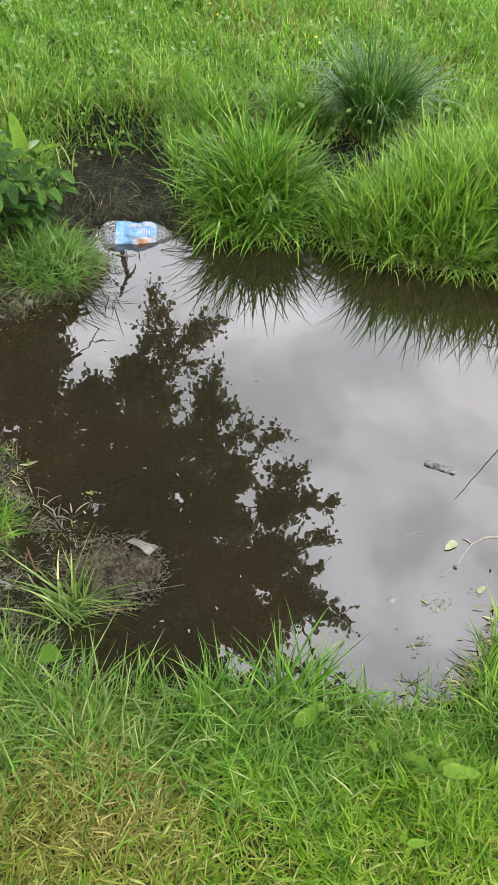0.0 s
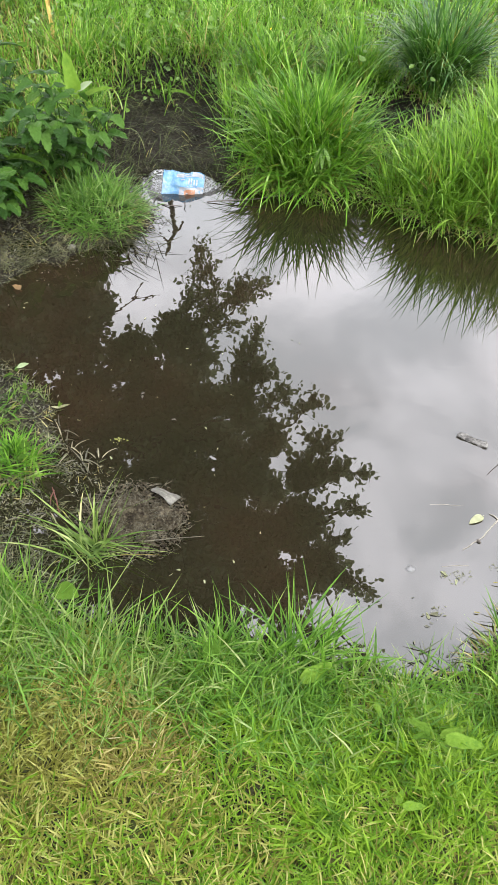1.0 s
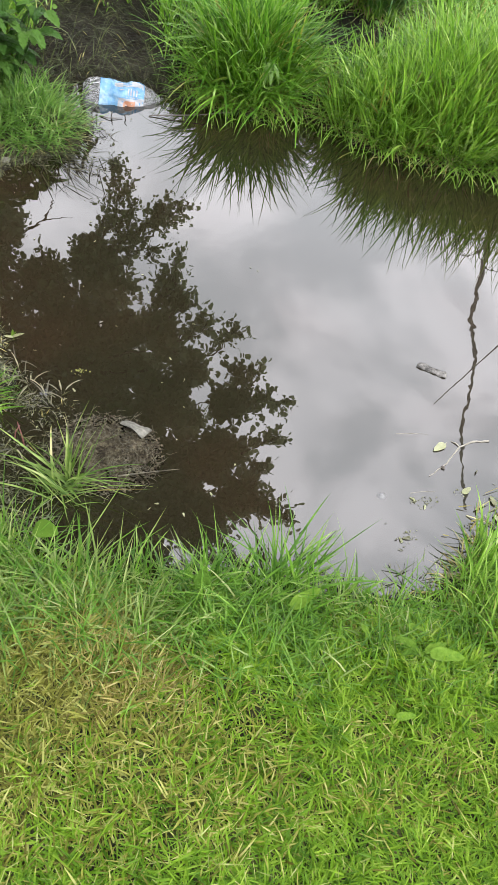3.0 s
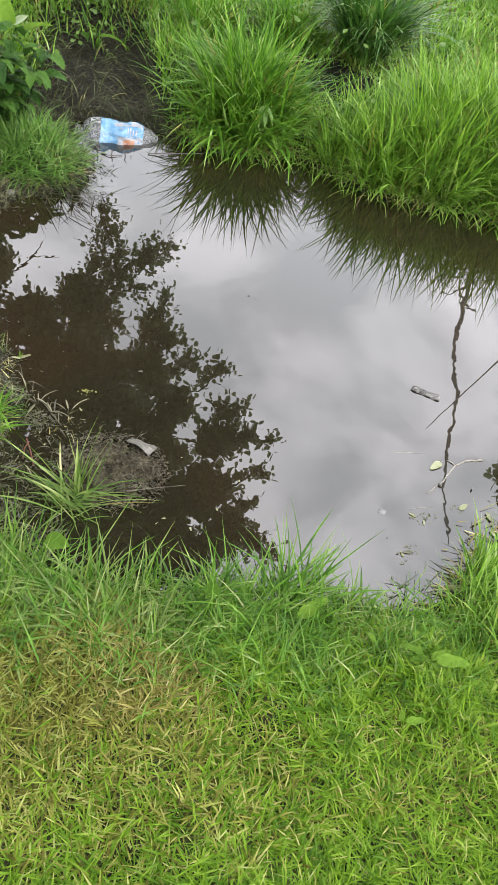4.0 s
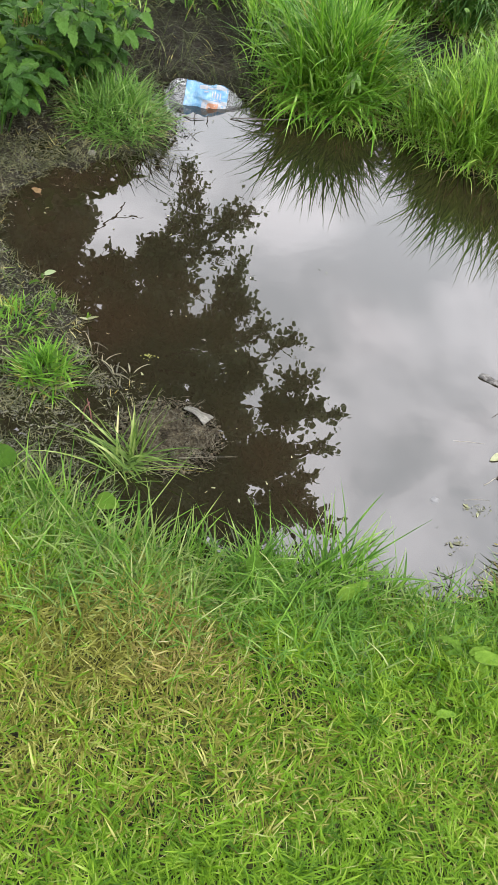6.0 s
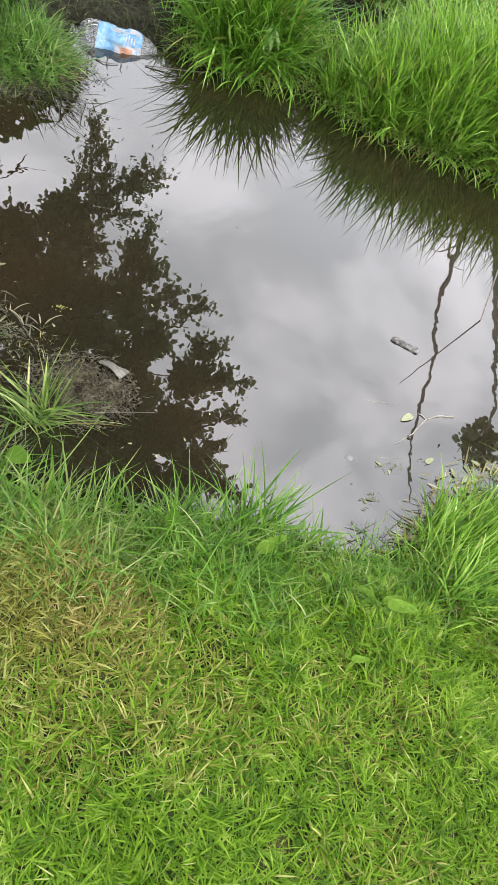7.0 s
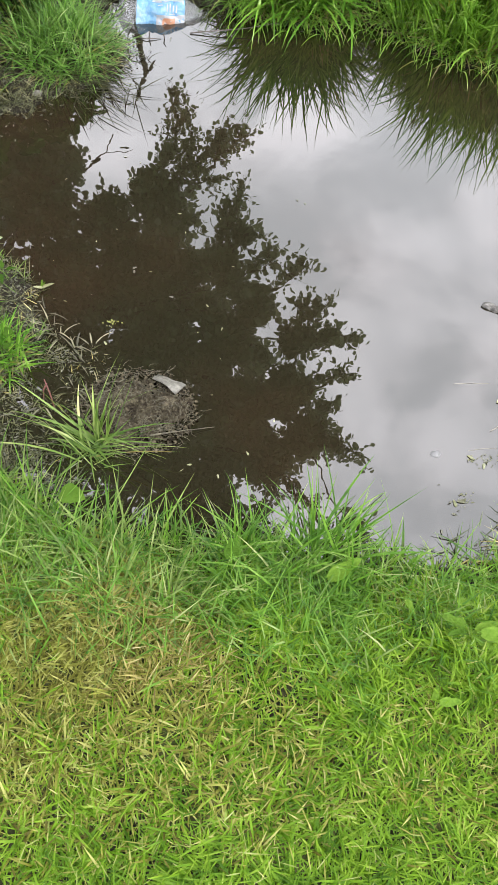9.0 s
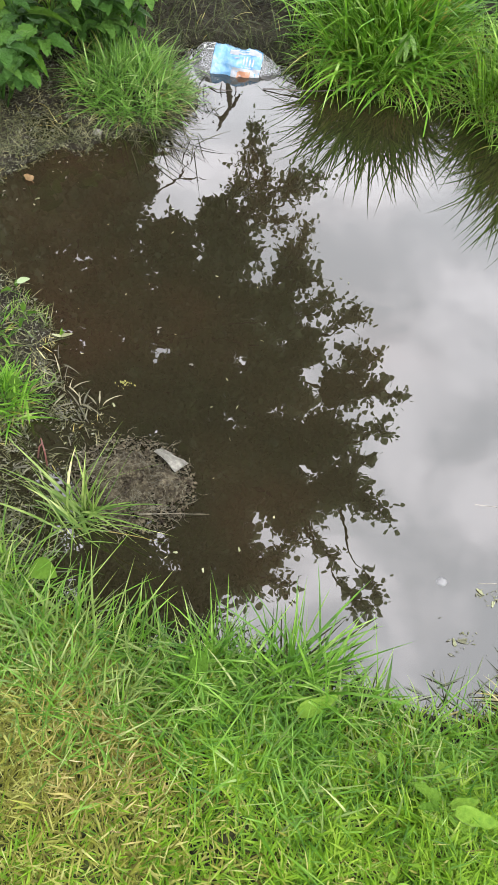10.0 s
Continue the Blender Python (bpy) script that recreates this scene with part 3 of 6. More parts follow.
x, y = sow(105000, -0.95, 1.25, -0.5, 0.66, lambda x, y, d: np.where((d > 0.02) & bare(x, y), 1.0, 0.0))
n = len(x)
grass("lawn_mat", x, y, rng.uniform(0.025, 0.06, n), rng.uniform(0.0014, 0.003, n), rng.uniform(45, 88, n), rng.uniform(0, 40, n), M_lawn, "low mat of mown lawn grass, yellowing in patches", 3, taper=4.5)
x, y = sow(8600, -0.95, 1.25, -0.5, 0.62, lambda x, y, d: np.where((d > 0.05) & bare(x, y), 1.0, 0.0) * np.where(y < 0.46, 1.0, 0.5))
EACH = 15
tall, lay, side = rng.uniform(0.75, 1.3, len(x)), rng.uniform(0, 1, len(x)), rng.uniform(0, 2 * np.pi, len(x))
x, y, tall, lay, side = (np.repeat(v, EACH) for v in (x, y, tall, lay, side))
n = len(x)
x, y = x + rng.normal(0, 0.006, n), y + rng.normal(0, 0.006, n)
way = np.where(rng.random(n) < 0.45, side + rng.normal(0, 0.5, n), rng.uniform(0, 2 * np.pi, n))
grass("lawn_grass", x, y, rng.uniform(0.022, 0.052, n) * tall, rng.uniform(0.0014, 0.0030, n), 12 + 40 * lay + rng.uniform(0, 32, n), rng.uniform(10, 80, n), M_lawn, "short mown lawn grass, yellowing in patches", 3, way, taper=4.5)
# pale mown clippings strewn over it
x, y = sow(5200, -0.95, 1.0, -0.45, 0.5, lambda x, y, d: np.where(d > 0.06, 0.35 + 0.65 * smooth(0.5, -0.3, x), 0.0))
n = len(x)
base = np.stack([x, y, height(x, y) + rng.uniform(0.006, 0.022, n)], 1)
thing("grass_clippings", blade_mesh("grass_clippings", base, rng.uniform(0, 2 * np.pi, n), rng.uniform(0.012, 0.034, n), rng.uniform(0.0008, 0.0016, n), rng.uniform(60, 96, n), rng.uniform(-8, 30, n), M_clip, 3, rng.normal(0, 0.8, n), 4.0), "pale dry grass clippings lying on the lawn", "clippings", kind="stuff")
# longer fringe at the near edge
x, y = sow(80000, -1.0, 1.5, 0.30, 1.1, lambda x, y, d: np.exp(-((d - 0.09) / 0.075) ** 2) * (d > 0.004) * (y < 0.62 + 0.45 * np.maximum(0, x - 0.3)) * (x > -0.75))
n = len(x)
dd = shore(x, y)
grass("bank_grass", x, y, rng.uniform(0.05, 0.145, n) * (0.8 + 0.4 * smooth(0.12, 0.0, dd)) * np.where(rng.random(n) < 0.06, 1.5, 1.0) * (1 - 0.30 * smooth(0.12, 0.2, x) * smooth(0.62, 0.5, x)), rng.uniform(0.0017, 0.0040, n), rng.uniform(8, 78, n), rng.uniform(0, 110, n), M_fringe, "longer bright green grass fringing the pond", 4)
# meadow behind, with a bare hollow in it
x, y = sow(260000, -3.4, 4.2, 2.05, 7.5, lambda x, y, d: smooth(0.0, 0.1, d) * np.clip(3.0 / y, 0, 1) ** 1.6 * (1 - smooth(-0.24, -0.32, x + 0.28 * (y - 2.35)) * smooth(-0.90, -0.72, x + 0.03 * np.sin(17 * y)) * (0.82 * smooth(3.05, 2.90, y + 0.06 * np.sin(13 * x)) + 0.18 * smooth(2.90, 2.70, y + 0.06 * np.sin(19 * x))))
           * (1 - 0.97 * smooth(0.20, 0.13, np.hypot((x - 0.30) / 1.3, y - 2.72))) * (np.abs(x) < 0.8 + 0.42 * y))
n = len(x)
patchy = 0.72 + 0.45 * np.sin(2.3 * x + 1.1 * y) * np.cos(1.9 * y - 1.3 * x) + 0.35 * np.sin(7.1 * x + 2 * np.sin(3.3 * y)) * np.cos(6.3 * y + 2.7 * x)
patchy = np.clip(patchy, 0.35, 1.5)
grass("meadow_grass", x, y, rng.uniform(0.06, 0.19, n) * patchy * np.clip(y / 3, 0.9, 1.4), rng.uniform(0.003, 0.0065, n) * np.clip(y / 3, 1, 1.7), rng.uniform(2, 40, n), rng.uniform(10, 110, n), M_meadow, "tall unmown meadow grass", 4)

# a patch of withered brown grass among the green
n = 520
k = rng.integers(0, 4, n)
x = np.array([-0.21, -0.155, -0.10, -0.18])[k] + rng.normal(0, 0.032, n)
y = np.array([0.41, 0.385, 0.34, 0.31])[k] + rng.normal(0, 0.028, n)
thing("withered_grass", blade_mesh("withered_grass", np.stack([x, y, height(x, y) + rng.uniform(0.004, 0.016, n)], 1), rng.uniform(0, 2 * np.pi, n), rng.uniform(0.018, 0.05, n), rng.uniform(0.0009, 0.0022, n), rng.uniform(35, 88, n), rng.uniform(-5, 35, n), M_tawny, 3, rng.normal(0, 0.7, n), 4.0), "tawny withered grass in a worn patch of lawn", "grass", kind="stuff")
# thinner, coarser grass all round the lawn and meadow


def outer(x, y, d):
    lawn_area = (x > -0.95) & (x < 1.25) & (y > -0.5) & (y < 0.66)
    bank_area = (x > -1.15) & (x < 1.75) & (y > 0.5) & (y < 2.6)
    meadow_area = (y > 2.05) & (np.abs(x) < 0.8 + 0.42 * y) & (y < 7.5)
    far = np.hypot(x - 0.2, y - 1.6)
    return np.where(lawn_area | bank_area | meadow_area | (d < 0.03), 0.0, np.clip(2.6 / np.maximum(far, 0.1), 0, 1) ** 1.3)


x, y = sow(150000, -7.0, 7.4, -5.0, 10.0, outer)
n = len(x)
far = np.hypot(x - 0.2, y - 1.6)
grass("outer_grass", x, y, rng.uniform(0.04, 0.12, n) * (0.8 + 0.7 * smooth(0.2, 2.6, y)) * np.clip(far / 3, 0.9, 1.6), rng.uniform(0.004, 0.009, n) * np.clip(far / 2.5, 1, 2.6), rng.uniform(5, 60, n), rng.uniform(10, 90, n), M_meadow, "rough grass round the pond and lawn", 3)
x, y = sow(60000, -2.2, 2.5, -1.8, 0.75, lambda x, y, d: np.where((d < 0.03) | ((x > -0.95) & (x < 1.25) & (y > -0.5)), 0.0, smooth(1.25, 0.0, np.hypot(np.maximum(np.abs(x - 0.15) - 1.1, 0), np.maximum(-0.5 - y, 0)))))
n = len(x)
grass("lawn_margin", x, y, rng.uniform(0.025, 0.06, n), rng.uniform(0.003, 0.006, n), rng.uniform(15, 80, n), rng.uniform(10, 80, n), M_lawn, "short mown lawn grass thinning outwards", 2)
x, y = sow(16000, -0.25, 1.8, 1.75, 2.45, lambda x, y, d: np.where((d > -0.01) & (d < 0.05), 1.0, 0.0))
n = len(x)
grass("shore_fringe", x, y, rng.uniform(0.06, 0.19, n), rng.uniform(0.0022, 0.005, n), rng.uniform(10, 60, n), rng.uniform(30, 115, n), M_bank, "grass blades hanging over the far water's edge", 5, rng.normal(-1.6, 0.7, n))

# ---- tussocks ----


def tussock(cx, cy, radius, n, length, spread, label, mat=M_tuss, width=(0.003, 0.006), curl=(25, 95), lean_all=(0.0, 0.0), mess=0.9):
    r = radius * np.sqrt(rng.random(n))
    a = rng.uniform(0, 2 * np.pi, n)
    x, y = cx + r * np.cos(a), cy + r * np.sin(a)
    z = np.maximum(height(x, y), -0.01) - 0.005 + 0.03 * (1 - (r / radius) ** 2)
    az = a + rng.normal(0, mess, n)
    lean = spread * (r / radius) * rng.uniform(0.4, 1.25, n) + rng.uniform(0, 12, n)
    az = np.arctan2(np.sin(az) * lean + lean_all[1], np.cos(az) * lean + lean_all[0])
    long = rng.random(n) < 0.2
    ln = np.where(long, rng.uniform(0.75, 1.08, n), rng.uniform(0.42, 0.78, n)) * length
    me = blade_mesh("grass_clump", np.stack([x, y, z], 1), az, ln, rng.uniform(*width, n) * np.where(long, 1.25, 0.95), lean, rng.uniform(*curl, n), mat, 6, rng.normal(0, 0.5, n), 2.3)
    top = new("grass_tussock")
    top.location = (cx, cy, 0)
    tagged(top, label, "grass tussock", "tussocks round the pond")
    shift = Matrix.Translation((-cx, -cy, 0))
    piece("grass_clump", me, top, m=shift, kind="stuff")
    if n < 100:
        return top
    k = n // 6
    r, a = radius * (0.6 + 0.5 * rng.random(k)), rng.uniform(0, 2 * np.pi, k)
    x, y = cx + r * np.cos(a), cy + r * np.sin(a)
    z = np.maximum(height(x, y), 0.0)
    me = blade_mesh("thatch", np.stack([x, y, z], 1), a + rng.normal(0, 0.5, k), rng.uniform(0.2, 0.5, k) * length, rng.uniform(0.002, 0.004, k), rng.uniform(40, 80, k), rng.uniform(10, 60, k), M_thatch, 3)
    piece("thatch", me, top, "dry straw-coloured thatch", shift, "stuff")
    return top


tussock(-0.02, 2.41, 0.15, 1650, 0.36, 34, "dense bright green grass tussock overhanging the water", curl=(0, 110), width=(0.0036, 0.0072), mess=1.2)
BANK = "bright upright grass clump rooted at the water's edge"
for cx, cy, r, k, ln in ((0.34, 2.285, 0.09, 500, 0.22), (0.48, 2.235, 0.12, 900, 0.32), (0.69, 2.25, 0.14, 1250, 0.385), (0.93, 2.245, 0.15, 1300, 0.385), (1.17, 2.21, 0.15, 1100, 0.37), (0.67, 2.47, 0.14, 900, 0.31), (0.91, 2.48, 0.16, 1000, 0.34), (1.16, 2.45, 0.16, 900, 0.34)):
    tussock(cx, cy, r, k, ln, 26, BANK, M_bank, (0.003, 0.006), (0, 85), (0.0, -3.0), 1.2)
tussock(0.45, 2.99, 0.09, 800, 0.47, 9, "dark drooping grass tussock behind a hollow", M_shade, (0.004, 0.009), (20, 120), mess=1.0)
tussock(0.13, 2.98, 0.13, 500, 0.27, 20, "grass tussock on the bank", M_tuss, (0.003, 0.006), (20, 110), mess=1.2)
tussock(-0.22, 2.93, 0.12, 500, 0.26, 20, "grass tussock above bare mud", M_tuss, (0.003, 0.006), (20, 110), mess=1.2)
tussock(-0.68, 1.985, 0.15, 1500, 0.145, 80, "small round cushion of fine grass", M_cushion, curl=(0, 100), width=(0.0018, 0.0036), mess=1.9)
# dark wet stems of the cushion lying out over the water
n = 120
x, y = rng.normal(-0.575, 0.055, n), rng.normal(1.845, 0.045, n)
thing("wet_stems", blade_mesh("wet_stems", np.stack([x, y, np.maximum(height(x, y), 0.0) + 0.004], 1), rng.normal(-0.75, 0.55, n), rng.uniform(0.05, 0.15, n), rng.uniform(0.0018, 0.0038, n), rng.uniform(58, 84, n), rng.uniform(0, 22, n), M_dull_litter, 4, rng.normal(0, 0.6, n)), "dark wet grass stems sprawling from a cushion into the pond", "grass", kind="stuff")
tussock(0.61, 0.555, 0.17, 2100, 0.132, 26, "tuft of long bright grass swept over the lawn's edge", M_bank, (0.0018, 0.0036), (-10, 85), (20.0, 5.0), 1.9)

for cx, cy, k, ln in ((0.095, 0.545, 46, 0.215), (0.05, 0.535, 45, 0.165), (0.135, 0.55, 28, 0.20), (-0.05, 0.535, 45, 0.14), (-0.16, 0.53, 45, 0.13), (0.21, 0.535, 30, 0.08), (0.50, 0.62, 26, 0.15), (-0.27, 0.525, 40, 0.12)):
    tussock(cx, cy, 0.035, k, ln, 40, "tuft of long grass leaning over the near edge", M_fringe, (0.002, 0.0042), (-10, 95), (7.0, 9.0), 1.3)

tussock(0.085, 0.548, 0.03, 13, 0.25, 30, "few long arching blades rising over the near edge", M_fringe, (0.002, 0.0036), (5, 80), (12.0, 10.0), 1.0)

# ---- tree ----


def tube_mesh(name, paths, mat, sides=6):
    """Tapered tubes along paths of (x, y, z, radius)."""
    verts, faces = [], []
    for path in paths:
        start = len(verts)
        for i, (x, y, z, r) in enumerate(path):
            a, b = Vector(path[max(i - 1, 0)][:3]), Vector(path[min(i + 1, len(path) - 1)][:3])
            d = (b - a).normalized()
            u = d.orthogonal().normalized()
            v = d.cross(u)
            if i:
                pu = prev - d * prev.dot(d)
                u = pu.normalized() if pu.length > 1e-6 else u
                v = d.cross(u)
            prev = u
            for s in range(sides):
                t = 2 * math.pi * s / sides
                verts.append(Vector((x, y, z)) + (u * math.cos(t) + v * math.sin(t)) * r)
        for i in range(len(path) - 1):
            for s in range(sides):
                q = start + i * sides
                faces.append((q + s, q + (s + 1) % sides, q + sides + (s + 1) % sides, q + sides + s))
        faces.append(tuple(start + s for s in range(sides))[::-1])
        faces.append(tuple(start + (len(path) - 1) * sides + s for s in range(sides)))
    return mesh_of(name, verts, faces, mat, True)


def leaf_cloud(name, centres, ways, size, mat, slim=1.0):
    """Many small folded leaves, at centres, pointing along ways."""
    n = len(centres)
    w = ways / np.linalg.norm(ways, axis=1)[:, None]
    ref = rng.normal(0, 1, (n, 3))
    s = np.cross(w, ref)
    s /= np.linalg.norm(s, axis=1)[:, None] / slim
    up = np.cross(s, w) / slim
    L = size[:, None]
    c = centres
    v = np.stack([c, c + w * L * 0.35 + s * L * 0.36 + up * L * 0.08, c + w * L, c + w * L * 0.35 - s * L * 0.36 + up * L * 0.08, c + w * L * 0.72 + s * L * 0.25 + up * L * 0.05, c + w * L * 0.72 - s * L * 0.25 + up * L * 0.05], 1)
    f = (np.arange(n) * 6)[:, None]
    faces = np.concatenate([f + np.array([[0, 1, 4, 2]]), f + np.array([[0, 2, 5, 3]])], 0)
    return mesh_of(name, v.reshape(-1, 3).tolist(), faces.tolist(), mat)


# boughs towards the pond: centre and half width; the denser inner crown behind them
BOUGHS = [(-0.88, 4.98, 2.02, 0.03), (-0.80, 4.90, 2.14, 0.05), (-0.73, 4.84, 2.25, 0.14), (-0.49, 4.86, 2.26, 0.13), (-0.32, 4.89, 2.23, 0.07), (-0.73, 4.71, 2.42, 0.13), (-0.26, 4.44, 2.81, 0.10), (-0.44, 4.45, 2.78, 0.13),
          (-0.01, 4.32, 2.95, 0.12), (0.24, 4.29, 2.97, 0.10), (0.30, 4.06, 3.19, 0.11), (0.45, 4.05, 3.18, 0.05), (0.54, 3.85, 3.35, 0.11), (0.72, 3.86, 3.32, 0.05), (0.67, 3.61, 3.52, 0.10), (0.58, 3.39, 3.70, 0.12), (0.74, 3.08, 3.85, 0.10),
          (0.85, 3.05, 3.85, 0.04), (0.20, 2.84, 4.29, 0.13), (0.57, 2.76, 4.30, 0.05), (0.88, 2.40, 4.38, 0.07), (1.00, 2.52, 4.37, 0.06), (0.12, 2.68, 4.40, 0.13), (0.24, 2.42, 4.40, 0.07)]
BOUGHS += [(-0.45, 4.81, 2.34, 0.11), (-0.56, 4.67, 2.52, 0.11), (-0.32, 4.63, 2.58, 0.09), (-0.37, 4.52, 2.72, 0.10), (-0.70, 4.73, 2.42, 0.11), (-0.92, 4.74, 2.36, 0.09), (-0.24, 4.41, 2.85, 0.11), (-0.70, 4.46, 2.75, 0.15), (-1.06, 4.51, 2.63, 0.15)]
INNER = [(-1.04, 4.64, 2.76, 0.25), (-1.41, 4.44, 2.87, 0.28), (-1.92, 4.38, 2.72, 0.34), (-0.74, 4.31, 3.18, 0.22), (-1.16, 4.21, 3.18, 0.35), (-1.76, 4.01, 3.17, 0.43), (-2.36, 3.91, 2.97, 0.45), (-0.13, 4.19, 3.37, 0.165), (-0.36, 3.93, 3.57, 0.29),
         (-0.92, 3.75, 3.63, 0.42), (-1.62, 3.55, 3.60, 0.46), (-2.31, 3.39, 3.43, 0.48), (0.27, 3.95, 3.55, 0.165), (0.24, 3.61, 3.81, 0.265), (-0.15, 3.46, 3.92, 0.36), (-0.78, 3.24, 4.01, 0.46), (-1.52, 3.06, 3.96, 0.5), (0.45, 3.28, 4.03, 0.225)]
INNER += [(-0.16, 2.57, 4.63, 0.26), (-0.55, 2.14, 4.76, 0.38), (-1.19, 1.76, 4.77, 0.43), (-1.75, 1.44, 4.71, 0.46), (-2.6, 2.6, 4.3, 0.6), (0.14, 3.1, 4.2, 0.24), (-0.6, 2.75, 4.5, 0.4), (-1.3, 2.4, 4.6, 0.45)]
INNER += [(-2.20, 4.75, 2.55, 0.22), (-1.98, 4.75, 2.58, 0.17), (-1.80, 4.72, 2.60, 0.13), (-1.70, 4.72, 2.50, 0.09), (-2.35, 4.85, 2.50, 0.2)]
INNER += [(-2.40, 4.05, 2.25, 0.20), (-2.17, 4.05, 2.38, 0.18), (-2.50, 4.1, 2.65, 0.28), (-2.05, 4.1, 2.22, 0.12), (-2.70, 4.4, 2.50, 0.22), (-2.36, 4.45, 2.42, 0.18)]
INNER += [(-0.06, 4.20, 4.16, 0.15), (0.0, 3.43, 4.5, 0.20), (-0.14, 3.78, 4.4, 0.24), (-0.37, 3.39, 4.6, 0.30), (-0.40, 2.93, 4.7, 0.30), (-0.14, 2.60, 4.8, 0.20), (-0.99, 2.21, 4.9, 0.36), (-0.54, 2.29, 4.9, 0.30),
          (-2.57, 3.30, 4.7, 0.50), (-2.01, 2.20, 4.9, 0.42), (-2.40, 2.63, 4.8, 0.46), (-1.32, 4.11, 4.5, 0.45), (-0.68, 3.62, 4.7, 0.34), (-1.14, 3.19, 4.7, 0.38), (0.02, 3.30, 4.65, 0.17)]
INNER += [(-0.98, 4.81, 3.3, 0.20), (-0.57, 4.47, 3.8, 0.20), (-0.91, 4.40, 3.7, 0.24), (-1.47, 4.55, 3.9, 0.28), (-1.12, 4.57, 3.9, 0.24), (-0.51, 4.08, 4.3, 0.24)]
INNER += [(-1.95, 4.5, 2.0, 0.22), (-2.3, 4.5, 1.85, 0.28), (-1.88, 4.5, 1.74, 0.17), (-1.74, 4.5, 2.08, 0.11), (-2.1, 4.5, 1.58, 0.2), (-1.77, 4.5, 2.30, 0.13), (-1.93, 4.5, 2.35, 0.2), (-0.34, 4.1, 3.03, 0.12), (-0.43, 4.2, 2.92, 0.10)]
TREE = Vector((-3.3, 4.6, 0.1))
tree = new("tree")
tree.location = TREE
tagged(tree, "leafy tree leaning over the pond from its bank", "tree")
paths = [[(0, 0, 0, 0.17), (0.05, -0.05, 0.8, 0.14), (0.15, -0.15, 1.8, 0.125), (0.35, -0.35, 3.0, 0.10), (0.7, -0.8, 4.2, 0.06), (1.0, -1.3, 5.0, 0.02)]]
piece("trunk", tube_mesh("trunk", paths, M_bark, 10), tree)
limbs = []
lc, lw, ls = [], [], []


def leafy_twig(root, way, length, leaf, gap):
    """A thin twig, drooping at its end, with round leaves set alternately along it."""
    way = way.normalized()
    side = way.orthogonal().normalized()
    side.rotate(Matrix.Rotation(rng.uniform(0, 6.28), 3, way))
    pts, p, d = [], root.copy(), way.copy()
    for i in range(5):
        pts.append((*p, 0.0034 - 0.0006 * i))
        d = (d + side * rng.normal(0, 0.12) + Vector((0, 0, -0.05))).normalized()
        p = p + d * (length / 4)
    limbs.append(pts)
    count = max(3, int(length / gap))
    for k in range(count):
        u = 4 * (k + rng.random()) / count
        i = min(3, int(u))
        a, b = Vector(pts[i][:3]), Vector(pts[i + 1][:3])
        lc.append(a.lerp(b, u - i) + Vector(rng.normal(0, 0.006, 3)))
        lw.append((b - a).normalized() * 0.5 + side * (1 if k % 2 else -1) * 0.9 + Vector(rng.normal(0, 0.45, 3)) + Vector((0, 0, -0.35)))
        ls.append(leaf * rng.uniform(0.7, 1.2))
    lc.append(p)
    lw.append(d + Vector((0, 0, -0.3)))
    ls.append(leaf)


for (cx, cy, cz, cr), inner in [(c, False) for c in BOUGHS] + [(c, True) for c in INNER]:
    c = Vector((cx, cy, cz)) - TREE
    if inner:
        h = 2.6 + 0.35 * c.z * rng.random()
        a = Vector((0.12 * h, -0.13 * h, h))
    else:
        a = min((Vector(i[:3]) - TREE for i in INNER), key=lambda i: (i - c).length)
    limb = []
    for i in range(7):
        u = i / 6
        p = a.lerp(c, u) + Vector((0, 0, (0.35 if inner else 0.04) * math.sin(u * 3.1))) + Vector(rng.normal(0, 0.03, 3)) * (0 < i < 6)
        limb.append((*p, (0.03 if inner else 0.012) * (1 - u) + 0.004))
    limbs.append(limb)
    out = (c - a).normalized()
    if inner:
        for k in range(int(150 * (cr / 0.4) ** 2)):
            d = Vector(rng.normal(0, 1, 3)).normalized()
            q = c + d * cr * (0.2 + 0.68 * rng.random())
            limbs.append([(*(c + (q - c) * 0.1), 0.005), (*((c + q) / 2 + Vector(rng.normal(0, 0.02, 3))), 0.0035), (*q, 0.0015)])
            for j in range(38):
                lc.append(c.lerp(q, 0.25 + 0.75 * rng.random() ** 0.6) + Vector(rng.normal(0, 0.05, 3)))
                lw.append(d + Vector(rng.normal(0, 0.7, 3)) + Vector((0, 0, -0.3)))
                ls.append(rng.uniform(0.040, 0.066))
        for k in range(int(48 * cr / 0.4)):
            d = (Vector(rng.normal(0, 1, 3)) + out * 0.4).normalized()
            leafy_twig(c + d * cr * 0.62, d + Vector(rng.normal(0, 0.5, 3)), cr * rng.uniform(0.3, 0.75), 0.058, 0.022)
    else:
        far = (c - a).length
        leaf = 0.036 if cz < 2.65 else 0.050
        low = max(0.3, 1 - 0.32 / far)
        thin = 0.95 if cz < 3.0 else 0.9
        for k in range(int(thin * (5 + 44 * min(far, 0.45)))):
            root = a.lerp(c, rng.uniform(low, 1.0))
            leafy_twig(root, out + Vector(rng.normal(0, 0.75, 3)), rng.uniform(0.07, 0.16), leaf, 0.024)
        for k in range(int(thin * (5 + 52 * cr))):
            d = Vector(rng.normal(0, 1, 3)).normalized()
            leafy_twig(c - out * 0.3 * cr + d * cr * 0.2, d + out * 0.7, cr * rng.uniform(0.5, 1.3) + 0.03, leaf, 0.021)
